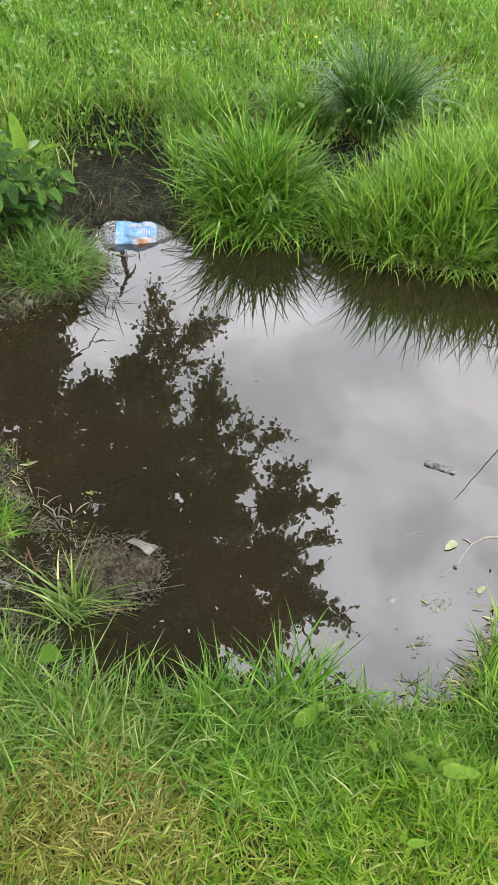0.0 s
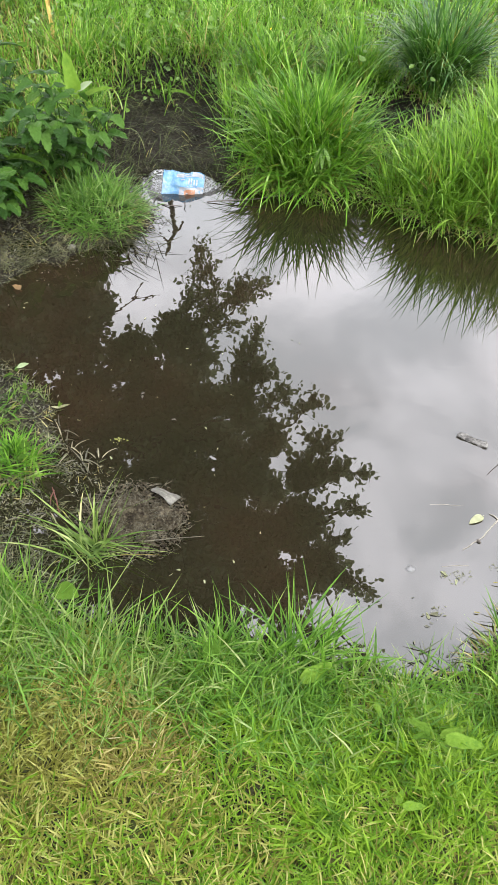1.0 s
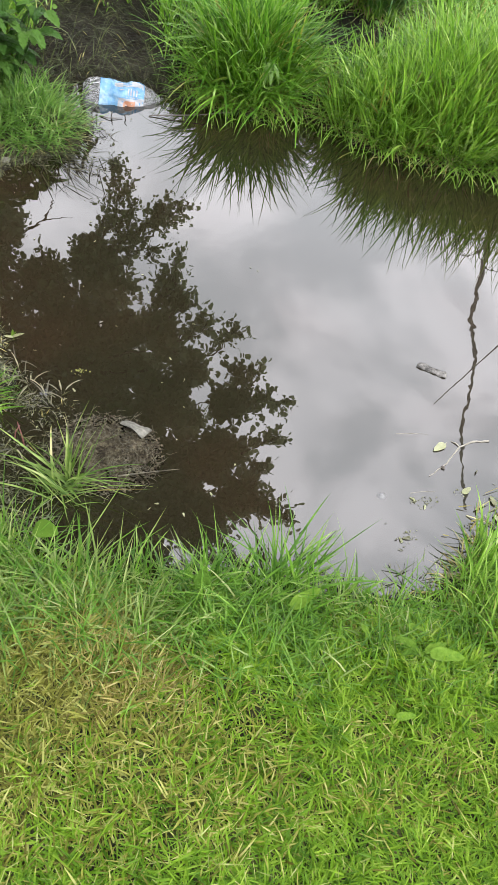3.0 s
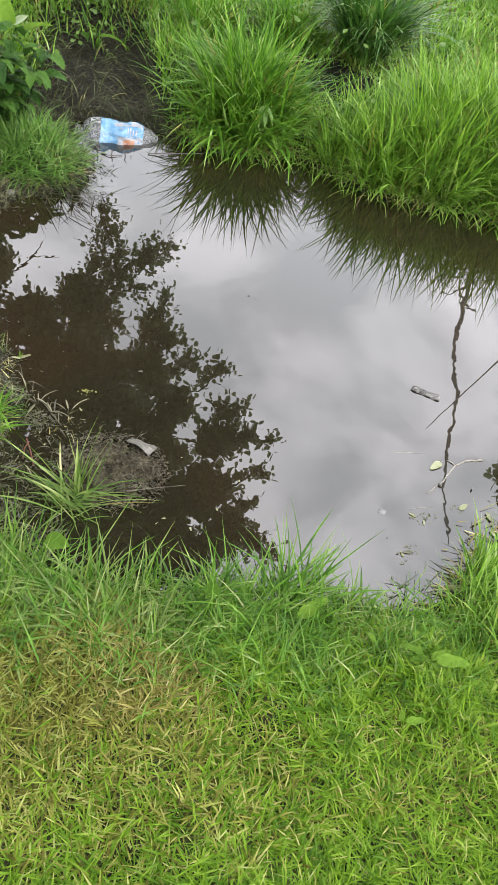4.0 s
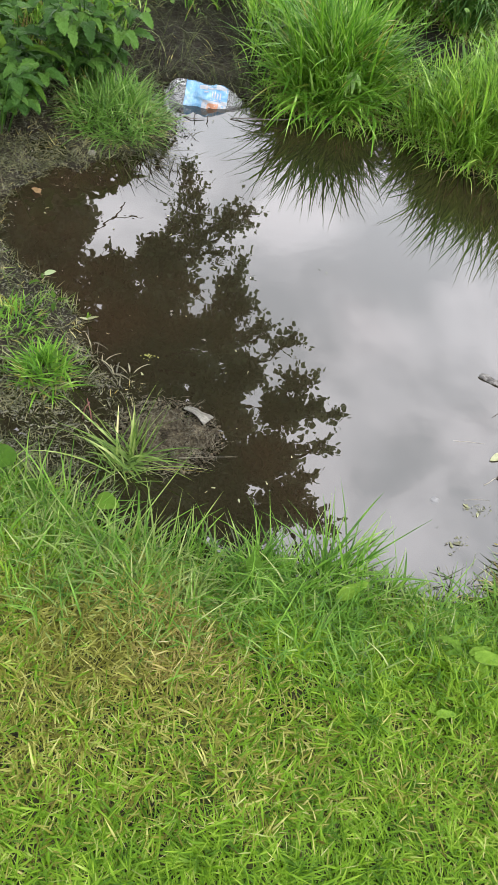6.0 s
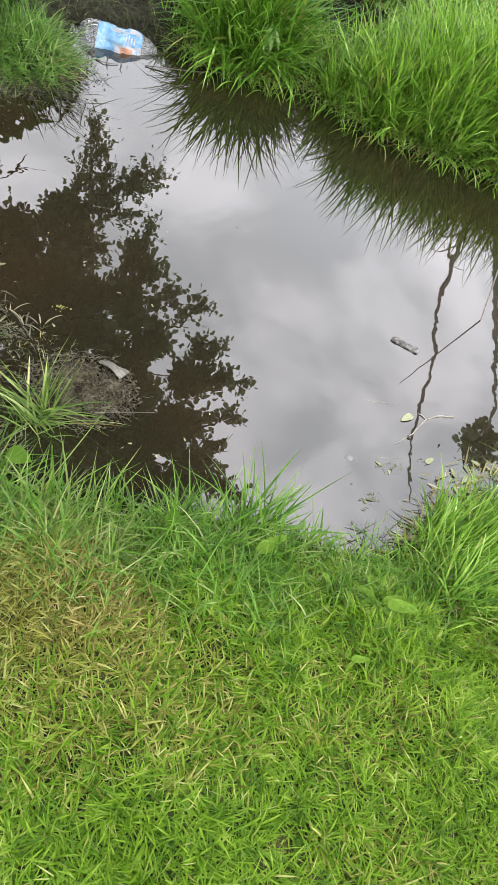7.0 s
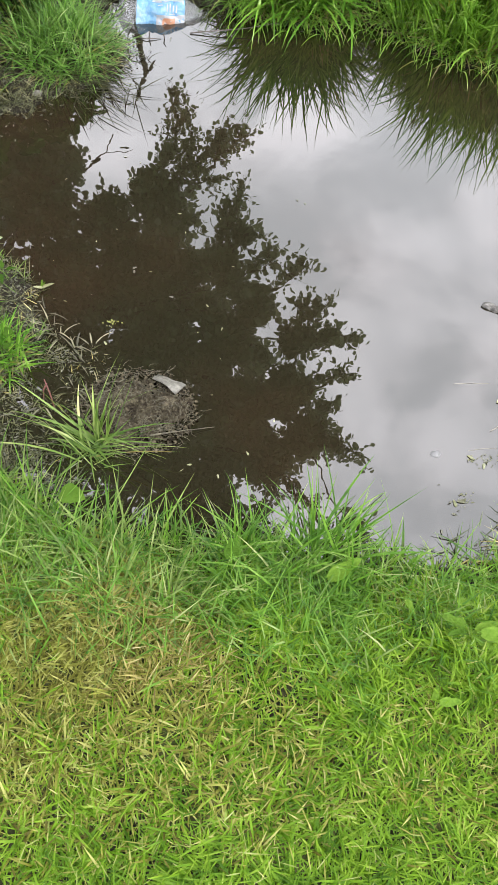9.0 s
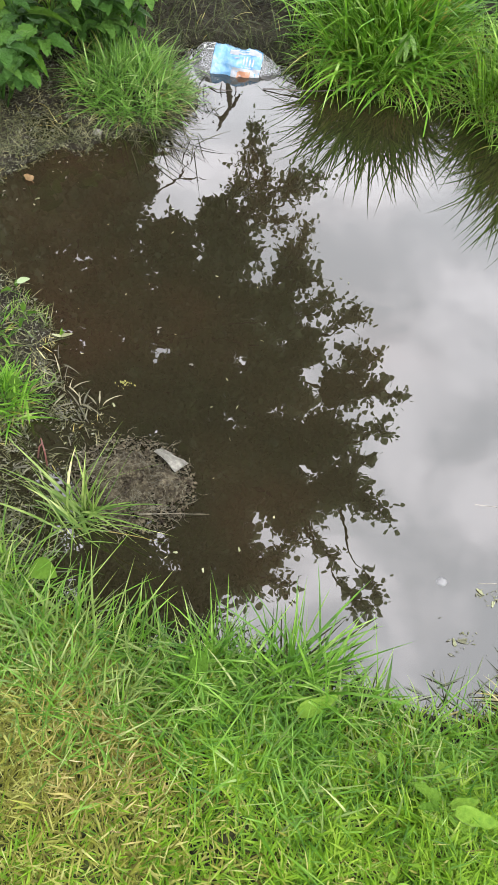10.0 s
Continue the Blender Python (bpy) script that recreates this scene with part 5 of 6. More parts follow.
# a small flat pale disc at the water's surface
thing("pale_disc", mesh_of("pale_disc", [(0.011 * math.cos(a) * math.cos(b) * (1 + 0.15 * math.sin(2 * a)), 0.009 * math.sin(a) * math.cos(b), 0.004 * math.sin(b)) for b in (-1.2, -0.4, 0.4, 1.2) for a in [k * math.pi / 6 for k in range(12)]],
      [(i * 12 + j, i * 12 + (j + 1) % 12, i * 12 + 12 + (j + 1) % 12, i * 12 + 12 + j) for i in range(3) for j in range(12)] + [tuple(range(36, 48)), tuple(range(12))[::-1]], M_fleck, True), "small pale disc-like fleck lying at the surface", "pebble", m=pose(0.312, 0.781, -0.0015))
thing("paper_scrap", mesh_of("paper_scrap", [(-0.012, -0.009, 0.0), (0.013, -0.011, 0.003), (0.015, 0.010, 0.006), (-0.006, 0.013, 0.004), (0.002, 0.001, 0.011), (-0.012, -0.009, -0.002), (0.013, -0.011, 0.0), (0.015, 0.010, 0.003), (-0.006, 0.013, 0.001)],
      [(0, 1, 4), (1, 2, 4), (2, 3, 4), (3, 0, 4), (0, 5, 6, 1), (1, 6, 7, 2), (2, 7, 8, 3), (3, 8, 5, 0), (8, 7, 6, 5)], M_scrap), "tiny crumpled white paper scrap by the bank", "litter", m=pose(-0.704, 1.774, 0.004))
# a sprig of yellow water weed
yl, yw, ys = [], [], []
for k in range(22):
    yl.append((-0.36 + rng.normal(0, 0.008), 1.024 + rng.normal(0, 0.007), 0.002 + 0.004 * rng.random()))
    yw.append((rng.normal(), rng.normal(), 0.3))
    ys.append(rng.uniform(0.004, 0.007))
thing("water_weed", leaf_cloud("water_weed", np.array(yl), np.array(yw), np.array(ys), M_yellow_weed), "tiny sprig of yellow-green water weed", "plant")

# floating crumbs and scum along the shores
cl, cw, cs = [], [], []
for k in range(9000):
    x, y = rng.uniform(-0.95, 0.9), rng.uniform(0.55, 2.4)
    d = float(shore(np.array([x]), np.array([y]))[0])
    left = x < -0.35
    reach = 0.045 if left else 0.02
    if x > 0.30 and y < 1.0:
        reach = 0.05
    if x < -0.45 and y > 1.9:
        reach = 0.07
    if d < 0.03 and rng.random() < math.exp(-abs(d) / reach) * (0.8 if noise.noise((x * 9, y * 9, 0.2)) > -0.1 else 0.15):
        cl.append((x, y, 0.0015 + 0.002 * rng.random() + max(0.0, 0.25 * d)))
        cw.append((rng.normal(), rng.normal(), 0.08 * rng.normal()))
        cs.append(rng.uniform(0.004, 0.013))
thing("floating_debris", leaf_cloud("floating_debris", np.array(cl), np.array(cw), np.array(cs), M_crumb, 0.45), "grey-green crumbs of dead plants along the shore", "debris", kind="stuff")
n = 2600
x, y = rng.uniform(-0.95, -0.42, n), rng.uniform(1.55, 2.12, n)
d = shore(x, y)
ok = (d > -0.075) & (d < 0.01) & (rng.random(n) < np.exp(-np.abs(d) / 0.035)) & (np.sin(23 * x + 5 * np.sin(17 * y)) > -0.5)
x, y = x[ok], y[ok]
n = len(x)
thing("floating_debris", leaf_cloud("floating_debris", np.stack([x, y, np.full(n, 0.0015) + rng.uniform(0, 0.002, n)], 1), np.stack([rng.normal(0, 1, n), rng.normal(0, 1, n), rng.normal(0, 0.08, n)], 1), rng.uniform(0.004, 0.014, n), M_dark_crumb, 0.5), "dark rotten crumbs afloat along a grassy shore", "debris", kind="stuff")
# little rafts of leaf bits, lying flat
spots = np.array([(0.385, 0.778), (0.405, 0.772), (0.42, 0.781), (0.355, 0.682), (0.372, 0.69), (0.49, 0.808), (0.66, 0.825), (0.60, 0.83), (0.70, 0.86), (0.50, 0.72)])
c = spots[rng.integers(0, len(spots), 130)] + rng.normal(0, 0.009, (130, 2))
thing("leaf_bits", leaf_cloud("leaf_bits", np.stack([c[:, 0], c[:, 1], np.full(130, 0.001) + rng.uniform(0, 0.0015, 130)], 1), np.stack([rng.normal(0, 1, 130), rng.normal(0, 1, 130), rng.normal(0, 0.04, 130)], 1), rng.uniform(0.003, 0.009, 130), M_soaked_leaf, 0.4), "rafts of grey-green leaf bits afloat near the lawn", "debris", kind="stuff")
n = 44
x, y = rng.uniform(-0.75, 0.12, n), rng.uniform(0.66, 1.75, n)
ok = (shore(x, y) < -0.03) & (x < 0.35 - 0.35 * y)
x, y = x[ok], y[ok]
n = len(x)
thing("floating_flecks", leaf_cloud("floating_flecks", np.stack([x, y, np.full(n, 0.0015)], 1), np.stack([rng.normal(0, 1, n), rng.normal(0, 1, n), rng.normal(0, 0.06, n)], 1), rng.uniform(0.004, 0.011, n), M_soaked_leaf, 0.6), "pale flecks and leaf bits drifting on dark water", "debris", kind="stuff")
for cx, cy in ((-0.337, 1.165), (-0.238, 1.108), (-0.345, 1.178)):
    thing("curled_leaf", leaf_mesh("curled_leaf", 0.013, 0.005, M_scrap, 0, 0.5, 0.9, 0.004, 0.2), "tiny pale curled leaf adrift on dark water", "leaf", "leaves afloat on the pond", m=pose(cx, cy, 0.003, 10, 0, rng.uniform(0, 360)))
# dead stalks and crumbs lying on the bare mud
for name, mat, count, (x0, x1), (y0, y1), lo, hi, text in (("mud_litter", M_dull_litter, 2600, (-0.92, -0.18), (2.2, 3.0), 0.012, 0.08, "dead stalks and thin weeds lying on dark mud"), ("bank_litter", M_litter, 14000, (-1.10, -0.36), (0.62, 1.80), 0.008, 0.034, "withered stalks and sparse weeds on the mud bank"),
                                                   ("bank_litter", M_litter, 6000, (-1.05, -0.5), (1.6, 2.3), 0.008, 0.04, "withered stalks and sparse weeds on the mud bank")):
    x, y = rng.uniform(x0, x1, count), rng.uniform(y0, y1, count)
    ok = shore(x, y) > -0.015
    x, y = x[ok], y[ok]
    n = len(x)
    base = np.stack([x, y, np.maximum(height(x, y), 0) + 0.002], 1)
    thing(name, blade_mesh(name, base, rng.uniform(0, 2 * np.pi, n), rng.uniform(lo, hi, n) * np.where(rng.random(n) < 0.1, 1.8, 1), rng.uniform(0.001, 0.0026, n), rng.uniform(45, 88, n), rng.uniform(-30, 50, n), mat, 4, rng.normal(0, 0.8, n)), text, "debris", kind="stuff")
n = 3800
x, y = rng.uniform(-1.1, -0.42, n), rng.uniform(0.64, 1.35, n)
ok = (shore(x, y) > 0.0) & (rng.random(n) < 0.25 + 0.75 * (np.sin(19 * x) * np.sin(17 * y) > 0.0))
x, y = x[ok], y[ok]
n = len(x)
base = np.stack([x, y, np.maximum(height(x, y), 0)], 1)
thing("sparse_grass", blade_mesh("sparse_grass", base, rng.uniform(0, 2 * np.pi, n), rng.uniform(0.015, 0.05, n), rng.uniform(0.0014, 0.003, n), rng.uniform(15, 80, n), rng.uniform(0, 60, n), M_moss, 3, rng.normal(0, 0.6, n)), "sparse short grass on a muddy bank", "grass", kind="stuff")
n = 1900
x, y = rng.uniform(-0.72, -0.16, n), rng.uniform(1.98, 2.36, n)
ok = (np.abs(shore(x, y)) < 0.06) & ~((x > -0.57) & (x < -0.28) & (y > 2.10) & (y < 2.29))
x, y = x[ok], y[ok]
n = len(x)
thing("shore_litter", blade_mesh("shore_litter", np.stack([x, y, np.maximum(height(x, y), 0.0)], 1), rng.uniform(0, 2 * np.pi, n), rng.uniform(0.012, 0.06, n), rng.uniform(0.0015, 0.003, n), rng.uniform(20, 88, n), rng.uniform(-20, 60, n), M_dull_litter, 4, rng.normal(0, 0.8, n)), "dark dead stems in the water round a bottle", "debris", kind="stuff")
n = 110
x, y = rng.uniform(0.12, 0.85, n), rng.uniform(0.52, 0.86, n)
ok = np.abs(shore(x, y) + 0.015) < 0.03
x, y = x[ok], y[ok]
n = len(x)
base = np.stack([x, y, np.full(n, 0.0)], 1)
thing("shore_litter", blade_mesh("shore_litter", base, rng.uniform(0, 2 * np.pi, n), rng.uniform(0.015, 0.07, n), rng.uniform(0.0015, 0.003, n), rng.uniform(15, 85, n), rng.uniform(-20, 60, n), M_litter, 4, rng.normal(0, 0.8, n)), "withered stems standing in the shallows by the lawn", "debris", kind="stuff")
for y0, y1, count, mat in ((0.64, 2.2, 11000, M_crumb), (1.9, 3.0, 5500, M_dark_crumb)):
    x, y = rng.uniform(-1.1, -0.15, count), rng.uniform(y0, y1, count)
    ok = (shore(x, y) > -0.005) & ((y < 1.8) | (y > 2.2) | (x < -0.6))
    x, y = x[ok], y[ok]
    n = len(x)
    c = np.stack([x, y, np.maximum(height(x, y), 0) + rng.uniform(0.001, 0.006, n)], 1)
    thing("mud_crumbs", leaf_cloud("mud_crumbs", c, np.stack([rng.normal(0, 1, n), rng.normal(0, 1, n), rng.normal(0, 0.35, n)], 1), rng.uniform(0.004, 0.014, n), mat, 0.4), "crumbs of dead leaves strewn over wet mud", "debris", kind="stuff")
# a mat of dead stems and crumbs silting up the inlet beside the islet
n = 9000
x, y = rng.uniform(-0.72, -0.33, n), rng.uniform(0.60, 0.95, n)
d = shore(x, y)
ok = (d < 0.01) & (rng.random(n) < (0.25 + 0.75 * smooth(-0.10, 0.0, d)) * smooth(-0.33, -0.40, x)) & (np.sin(29 * x + 3 * np.sin(23 * y)) * np.sin(31 * y) < 0.55)
x, y = x[ok], y[ok]
n = len(x)
thing("silt_litter", blade_mesh("silt_litter", np.stack([x, y, rng.uniform(-0.001, 0.004, n)], 1), rng.uniform(0, 2 * np.pi, n), rng.uniform(0.006, 0.03, n), rng.uniform(0.0008, 0.0022, n), rng.uniform(60, 92, n), rng.uniform(-20, 45, n), M_litter, 3, rng.normal(0, 0.8, n)), "dead stems and shreds matted in a silted inlet", "debris", kind="stuff")
k = rng.permutation(n)[:n // 2]
thing("silt_crumbs", leaf_cloud("silt_crumbs", np.stack([x[k] + 0.006, y[k] - 0.004, rng.uniform(0.0005, 0.004, len(k))], 1), np.stack([rng.normal(0, 1, len(k)), rng.normal(0, 1, len(k)), rng.normal(0, 0.2, len(k))], 1), rng.uniform(0.003, 0.010, len(k)), M_crumb, 0.5), "crumbs of soil and dead leaf in the silted inlet", "debris", kind="stuff")
# thin weeds arching over the hollow
n = 2000
x, y = rng.uniform(-0.92, -0.18, n), rng.uniform(2.26, 3.1, n)
rim = rng.random(n) < 0.25 + 0.75 * smooth(0.14, 0.36, np.hypot(x + 0.52, (y - 2.62) * 0.9))
x, y = x[rim], y[rim]
n = len(x)
base = np.stack([x, y, height(x, y)], 1)
thing("hollow_weeds", blade_mesh("hollow_weeds", base, np.arctan2(2.5 - y, -0.56 - x) + rng.normal(0, 1.0, n), rng.uniform(0.04, 0.17, n), rng.uniform(0.0012, 0.003, n), rng.uniform(25, 85, n), rng.uniform(0, 110, n), M_hollow, 7, rng.normal(0, 0.6, n)), "thin weeds and arching stems over dark mud", "weeds", kind="stuff")
n = 2600
a, r = rng.uniform(0, 2 * np.pi, n), np.sqrt(rng.random(n)) * 1.02
px, py = 0.115 * r * np.cos(a), 0.096 * r * np.sin(a)
c = np.stack([-0.270 + px, 0.812 + py, np.maximum(0.001, 0.020 * (1 - r ** 2.2) - 0.008) + rng.uniform(0, 0.004, n)], 1)
thing("islet_crumbs", leaf_cloud("islet_crumbs", c, rng.normal(0, 1, (n, 3)) * np.array([1, 1, 0.3]), rng.uniform(0.003, 0.009, n), M_islet_mud), "crumbs of soil and roots on the mud islet", "debris", kind="stuff")

# small round-leaved creeping weeds at the back of the hollow
n = 1000
x, y = rng.uniform(-0.90, -0.30, n), rng.uniform(2.40, 3.08, n)
ok = rng.random(n) < smooth(0.16, 0.42, np.hypot(x + 0.50, (y - 2.55) * 0.8)) * (np.sin(31 * x + 4 * np.sin(13 * y)) > -0.2)
x, y = x[ok], y[ok]
n = len(x)
thing("creeping_weeds", leaf_cloud("creeping_weeds", np.stack([x, y, height(x, y) + rng.uniform(0.008, 0.07, n)], 1), np.stack([rng.normal(0, 1, n), rng.normal(0, 1, n), rng.normal(0.1, 0.35, n)], 1), rng.uniform(0.010, 0.024, n), M_herb, 1.1), "small round-leaved weeds creeping over dark mud", "weeds", kind="stuff")
# drowned, bleached grass lying in the shallows along the lawn
n = 5200
x, y = rng.uniform(-0.40, 0.95, n), rng.uniform(0.50, 0.98, n)
d = shore(x, y)
ok = (d > -0.055) & (d < 0.012) & (rng.random(n) < np.exp(-np.abs(d) / 0.022)) & (np.sin(17 * x + 1.3) + 0.6 * np.sin(43 * x) > -0.7)
x, y = x[ok], y[ok]
n = len(x)
thing("drowned_grass", blade_mesh("drowned_grass", np.stack([x, y, np.full(n, 0.001)], 1), rng.uniform(0, 2 * np.pi, n), rng.uniform(0.02, 0.075, n), rng.uniform(0.0014, 0.0034, n), rng.uniform(62, 90, n), rng.uniform(-10, 24, n), M_drowned, 4, rng.normal(0, 0.8, n)), "limp grey-green grass lying in the shallows", "grass", kind="stuff")
# a raft of bleached stalks and leaves caught against the right-hand tuft
n = 90
x, y = rng.normal(0.63, 0.06, n), rng.normal(0.80, 0.022, n)
y = y + 0.45 * (x - 0.63)
thing("stalk_raft", blade_mesh("stalk_raft", np.stack([x, y, rng.uniform(0.001, 0.006, n)], 1), rng.normal(0.4, 0.9, n), rng.uniform(0.012, 0.06, n), rng.uniform(0.0014, 0.0045, n), rng.uniform(72, 90, n), rng.uniform(-6, 14, n), M_thatch, 3, rng.normal(0, 0.8, n)), "bleached stalks and leaf shreds afloat by the lawn", "debris", kind="stuff")
for x, y, yaw, sc in ((0.566, 0.782, 20, 1.3), (0.60, 0.80, 140, 1.5), (0.635, 0.832, 70, 1.2), (0.665, 0.805, 250, 1.4), (0.555, 0.765, 200, 1.0), (0.70, 0.85, 30, 1.3)):
    thing("floating_leaf", DRIFT, "pale yellowed leaf caught in floating stalks", "leaf", "leaves afloat on the pond", m=pose(x, y, 0.003, 0, 0, yaw) @ Matrix.Scale(0.66 * sc, 4))

# a broad-leaved weed growing through the middle tussock
weed = new("dock_weed")
weed.location = (0.02, 2.30, 0.02)
tagged(weed, "pale broad-leaved weed growing through a grass tussock", "weed")
piece("stem", tube_mesh("stem", [[(0.0, 0.06, 0.0, 0.003), (0.005, 0.03, 0.10, 0.0025), (0.0, -0.045, 0.165, 0.002)]], M_dock, 6), weed)
WEED_LEAF = leaf_mesh("leaf", 0.078, 0.018, M_herb, 0, 0.35, 0.7, 0.01, 0.05)
for yaw, tilt in ((197, -42), (168, -52), (228, -34)):
    piece("leaf", WEED_LEAF, weed, m=pose(0.0, -0.045, 0.163, tilt, 0, yaw))

# ---- saplings at the far bank ----


def sapling(pts, r0, r1, label, twigs, sprig=None):
    """A crooked stem from the ground up, with arcing side twigs and, for a leafy one, a sprig round a centre."""
    top = new("bare_sapling")
    top.location = pts[0]
    tagged(top, label, "sapling", "thin saplings on the far bank")
    path = []
    n = (len(pts) - 1) * 5
    for i in range(n + 1):
        s = min(i // 5, len(pts) - 2)
        u = i / 5 - s
        p = [pts[s][c] + (pts[s + 1][c] - pts[s][c]) * u + rng.normal(0, 0.0035) * (i > 0) - pts[0][c] for c in range(3)]
        path.append((*p, (r0 + (r1 - r0) * i / n) * (1 + 0.10 * rng.normal())))
    piece("stem", tube_mesh("stem", [path], M_sapling, 8), top)
    for twig in twigs:
        m = len(twig) - 1
        piece("side_twig", tube_mesh("side_twig", [[(*(Vector(p) - Vector(pts[0])), 0.006 - 0.0035 * i / m) for i, p in enumerate(twig)]], M_sapling, 5), top)
    if sprig:
        leaves = 220
        c = rng.normal(0, (0.065, 0.06, 0.075), (leaves, 3)) + np.array(sprig) - np.array(pts[0])
        piece("leaf_sprig", leaf_cloud("leaf_sprig", c, rng.normal(0, 1, (leaves, 3)), rng.uniform(0.05, 0.09, leaves), M_tree_leaf), top, "dense sprig of green leaves")


sapling([(1.17, 3.0, 0.10), (1.19, 3.0, 0.35), (1.225, 3.0, 0.512), (1.297, 3.0, 0.707), (1.357, 3.0, 0.907), (1.408, 3.0, 1.111), (1.420, 3.0, 1.216), (1.482, 3.0, 1.401), (1.535, 3.0, 1.529),
         (1.622, 3.0, 1.68), (1.69, 3.0, 1.909), (1.768, 3.0, 2.189), (1.835, 3.0, 2.435), (1.957, 3.0, 2.724), (2.072, 3.0, 2.966), (2.26, 3.0, 3.36)], 0.0155, 0.008, "thin bare crooked sapling leaning over the far bank",
        [[(1.322, 3.0, 0.821), (1.291, 3.0, 0.845), (1.248, 3.0, 0.855), (1.206, 3.0, 0.852)],
         [(1.345, 3.0, 0.892), (1.31, 3.0, 0.926), (1.269, 3.0, 0.958), (1.221, 3.0, 0.95)],
         [(1.37, 3.0, 0.977), (1.334, 3.0, 0.957), (1.306, 3.0, 0.904), (1.299, 3.0, 0.86)],
         [(1.39, 3.0, 1.013), (1.43, 3.0, 1.025), (1.471, 3.0, 1.035)]])
sapling([(1.22, 3.0, 0.10), (1.367, 3.0, 0.534), (1.468, 3.0, 0.706), (1.619, 3.0, 0.961), (1.839, 3.0, 1.329), (2.013, 3.0, 1.628), (2.153, 3.0, 1.867), (2.259, 3.0, 2.048), (2.36, 3.0, 2.34)], 0.023, 0.010,
        "straight sapling with a leafy tip", [[(1.528, 3.0, 0.811), (1.464, 3.0, 0.835), (1.386, 3.0, 0.847)]], (2.38, 3.0, 2.45))

# ---- meadow details ----
n = 9000
x, y = rng.uniform(-2.6, 2.8, n), rng.uniform(2.7, 6.5, n)
ok = (rng.random(n) < 0.35 + 0.65 * smooth(0.2, -0.8, x)) & ~((x > -0.9) & (x < -0.25) & (y < 3.0))
x, y = x[ok], y[ok]
n = len(x)
c = np.stack([x, y, height(x, y) + rng.uniform(0.03, 0.17, n)], 1)
thing("meadow_herbs", leaf_cloud("meadow_herbs", c, np.stack([rng.normal(0, 1, n), rng.normal(0, 1, n), rng.normal(0.2, 0.4, n)], 1), rng.uniform(0.015, 0.04, n), M_herb, 0.8), "small broad-leaved herbs mixed in the meadow grass", "herbs", kind="stuff")
PETAL = leaf_mesh("petal", 0.011, 0.010, M_petal, 0, 0.3, -0.4)


def buttercup(x, y, z):
    z0 = float(height(np.array([x]), np.array([y]))[0])
    top = new("buttercup")
    top.location = (x, y, z0)
    tagged(top, "yellow buttercup flower on a thin green stem", "flower", "buttercups in the meadow")
    h = z - z0
    piece("stem", tube_mesh("stem", [[(0, 0, 0, 0.0018), (0.01, 0.005, h * 0.5, 0.0015), (0.0, 0.0, h, 0.001)]], M_leaf, 5), top)
    for k in range(5):
        piece("petal", PETAL, top, m=Matrix.Translation((0, 0, h)) @ pose(0, 0, 0, 25, 0, 72 * k))


for x, y, z in ((-0.31, 3.96, 0.34), (-0.27, 3.93, 0.30), (0.20, 3.39, 0.36), (0.22, 3.42, 0.33), (-0.25, 3.2, 0.22)):
    buttercup(x, y, z)
stalk = thing("dry_stalk", tube_mesh("dry_stalk", [[(-1.13, 3.02, 0.1, 0.009), (-1.14, 3.03, 0.2, 0.008), (-1.15, 3.04, 0.33, 0.007), (-1.17, 3.06, 0.46, 0.006)]], M_ochre, 8), "thick dry ochre plant stalk in the meadow", "stalk")
piece("broken_side_stalk", tube_mesh("broken_side_stalk", [[(-1.145, 3.035, 0.28, 0.005), (-1.12, 3.03, 0.33, 0.004), (-1.11, 3.03, 0.36, 0.003)]], M_ochre, 6), stalk)

# ---- bottle ----


def girth(x, a):
    """The crushed bottle's radius at x along its axis and angle a."""
    if x < 0.024:
        r = 0.031 + 0.016 * math.sin(x / 0.024 * math.pi / 2)
    elif x < 0.09:
        r = 0.047
    else:
        u = min(1.0, (x - 0.09) / 0.152)
        r = 0.047 - 0.031 * u ** 2.6
    ca, sa = math.cos(a), math.sin(a)
    dent = 0.008 * noise.noise((x * 20, ca * 1.3, sa * 1.3)) + 0.0026 * noise.noise((x * 55, ca * 3, sa * 3))
    crease = -0.0045 * max(0.0, 1 - 7 * abs(noise.noise((x * 14 + 3.1, ca * 1.1, sa * 1.1)))) - 0.003 * max(0.0, 1 - 6 * abs(noise.noise((x * 30 + 8.2, ca * 2.1 + 4, sa * 2.1))))
    return r + dent + crease


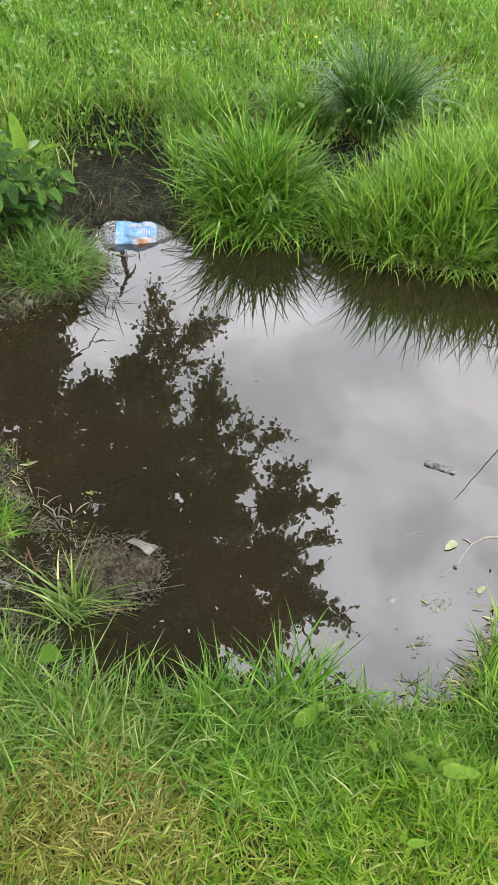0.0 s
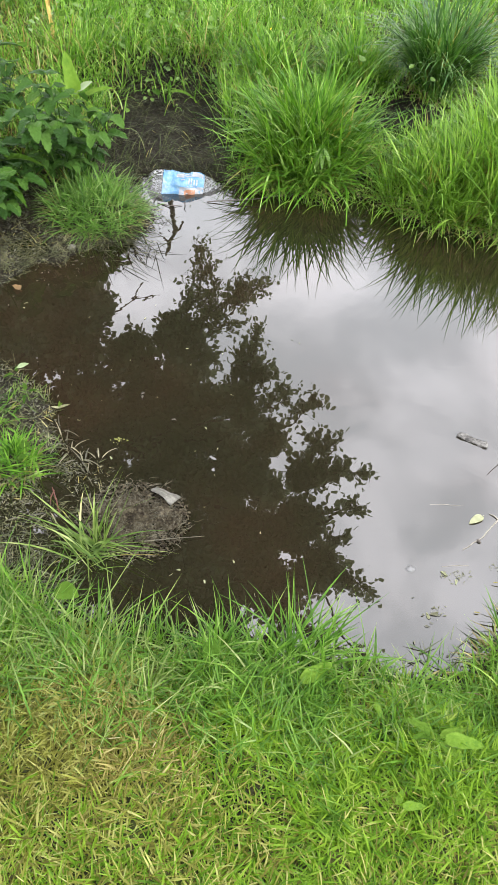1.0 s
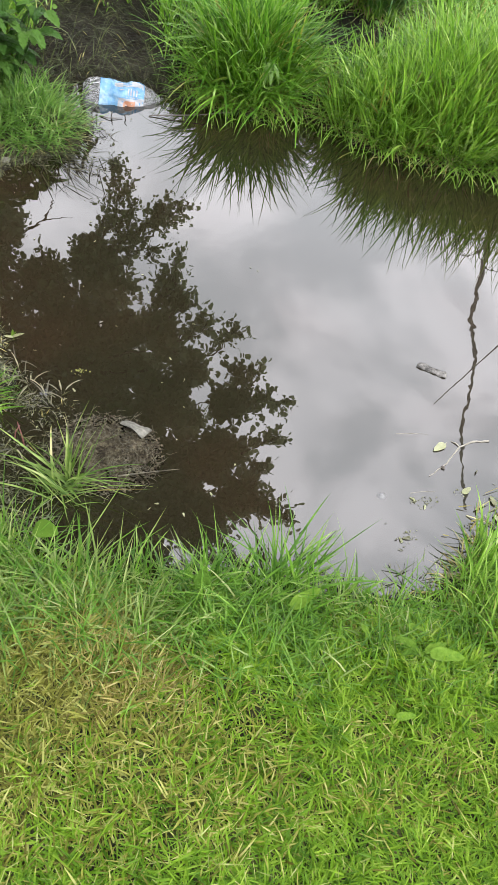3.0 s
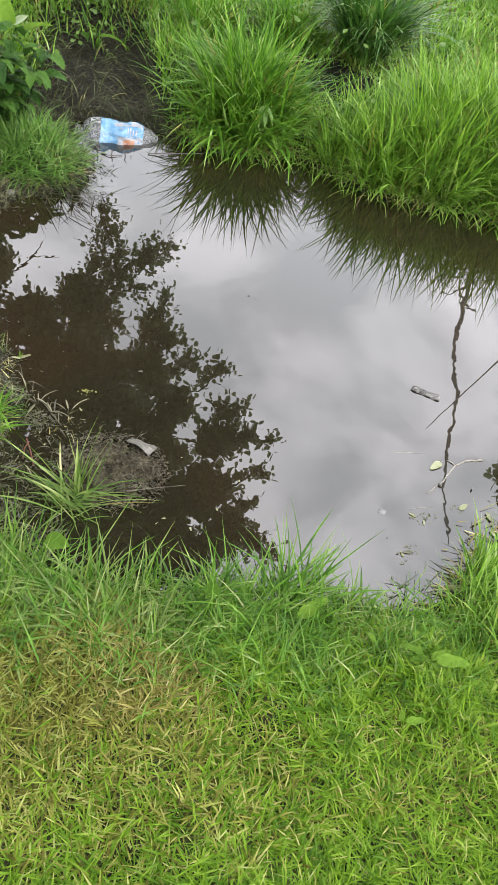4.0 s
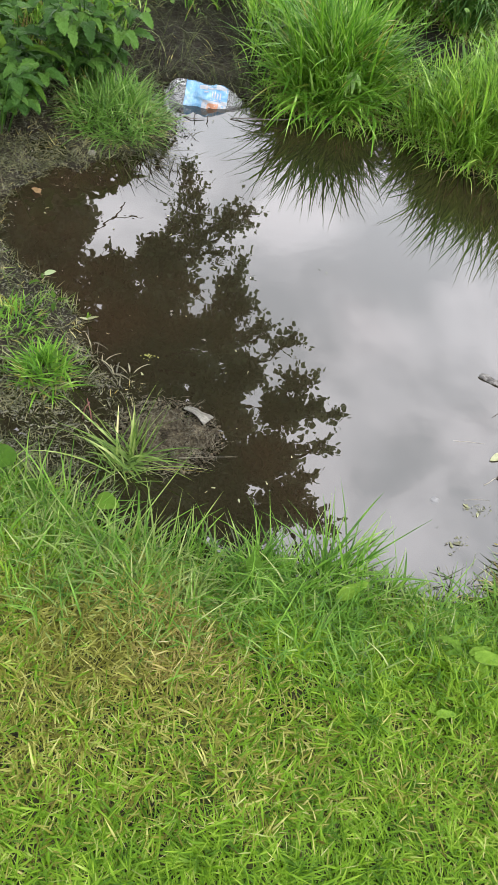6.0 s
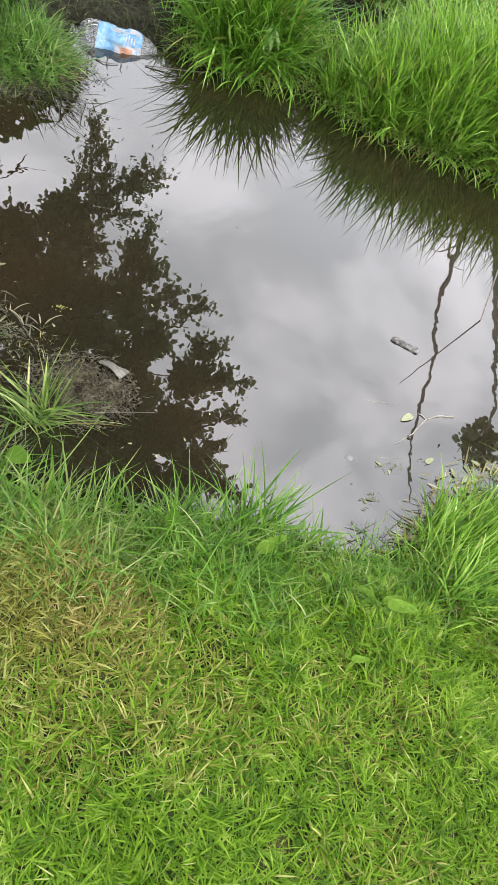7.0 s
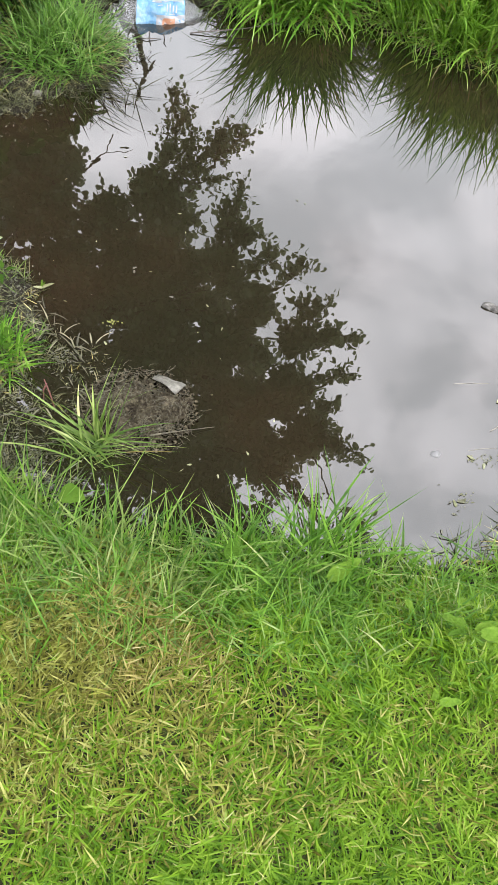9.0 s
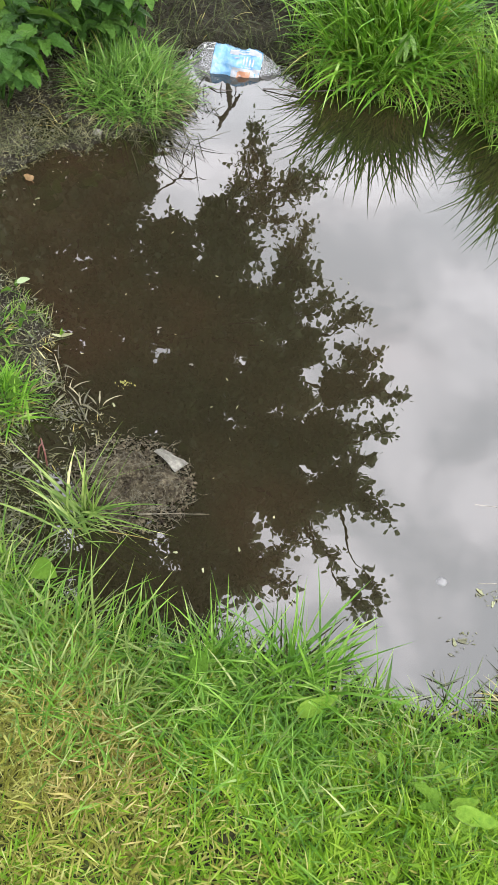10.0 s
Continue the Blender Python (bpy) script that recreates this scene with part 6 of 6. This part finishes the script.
def wrap(name, x0, x1, a0, a1, proud, mat, cols=14, rows=22, cap=False):
    verts, faces = [], []
    for i in range(cols + 1):
        x = x0 + (x1 - x0) * i / cols
        for j in range(rows + 1):
            a = a0 + (a1 - a0) * j / rows
            r = girth(x, a) + proud
            verts.append((x + 0.006 * math.sin(a), r * math.cos(a), r * math.sin(a) * 0.9))
    for i in range(cols):
        for j in range(rows):
            q = i * (rows + 1) + j
            faces.append((q, q + rows + 1, q + rows + 2, q + 1))
    if cap:
        faces.append(tuple(range(rows))[::-1])
        faces.append(tuple(cols * (rows + 1) + j for j in range(rows)))
    return mesh_of(name, verts, faces, mat, True)


bottle = new("plastic_bottle")
bottle.matrix_world = pose(-0.566, 2.215, -0.003, 0, 1.5, 8) @ Matrix.Diagonal((1.02, 1.28, 1.3, 1))
tagged(bottle, "crushed clear plastic bottle with blue label, half afloat", "bottle")
TAU = 2 * math.pi
piece("body", wrap("body", 0.0, 0.240, 0, TAU, 0.0, M_plastic, 64, 60, True), bottle, "clear grey plastic body")
label = piece("label", wrap("label", 0.052, 0.190, 0, TAU, 0.0012, M_blue, 48, 60), bottle, "pale blue wrap-round paper label")
PI = math.pi
piece("white_band", wrap("white_band", 0.172, 0.191, PI - 0.62, PI + 0.3, 0.0022, M_white, 6, 8), label, "white corner panel")
piece("orange_panel", wrap("orange_panel", 0.110, 0.172, PI - 0.55, PI + 0.3, 0.0022, M_white, 8, 8), label, "white panel with orange print")
piece("orange_print", wrap("orange_print", 0.128, 0.164, PI - 0.42, PI - 0.02, 0.0032, M_orange, 6, 5), label, "orange printed shape")
# white bars: lettering, and sheen painted along the label's upper side
for x0, x1, a0, a1 in ((0.138, 0.142, 0.5, 0.9), (0.146, 0.150, 0.45, 0.85), (0.155, 0.159, 0.5, 0.9), (0.164, 0.168, 0.45, 0.85), (0.136, 0.172, 0.92, 0.97), (0.096, 0.122, 0.0, 0.34), (0.150, 0.186, -0.15, 0.22), (0.112, 0.126, 0.55, 0.62), (0.118, 0.165, 0.18, 0.26), (0.10, 0.15, 0.02, 0.07)):
    piece("print_sheen_bar", wrap("print_sheen_bar", x0, x1, PI / 2 + a0, PI / 2 + a1, 0.0022, M_white, 3, 4), label)
# pale patches on top: scuffs with the bottle's highlight painted in
for x0, x1, a0, a1 in ((0.020, 0.040, 1.55, 1.75), (0.038, 0.056, 1.35, 1.5), (0.030, 0.050, 1.85, 1.95)):
    piece("scuff_glint", wrap("scuff_glint", x0, x1, a0, a1, 0.0010, M_scuff_glint, 5, 4), bottle, "whitish scuff mark with a painted highlight")
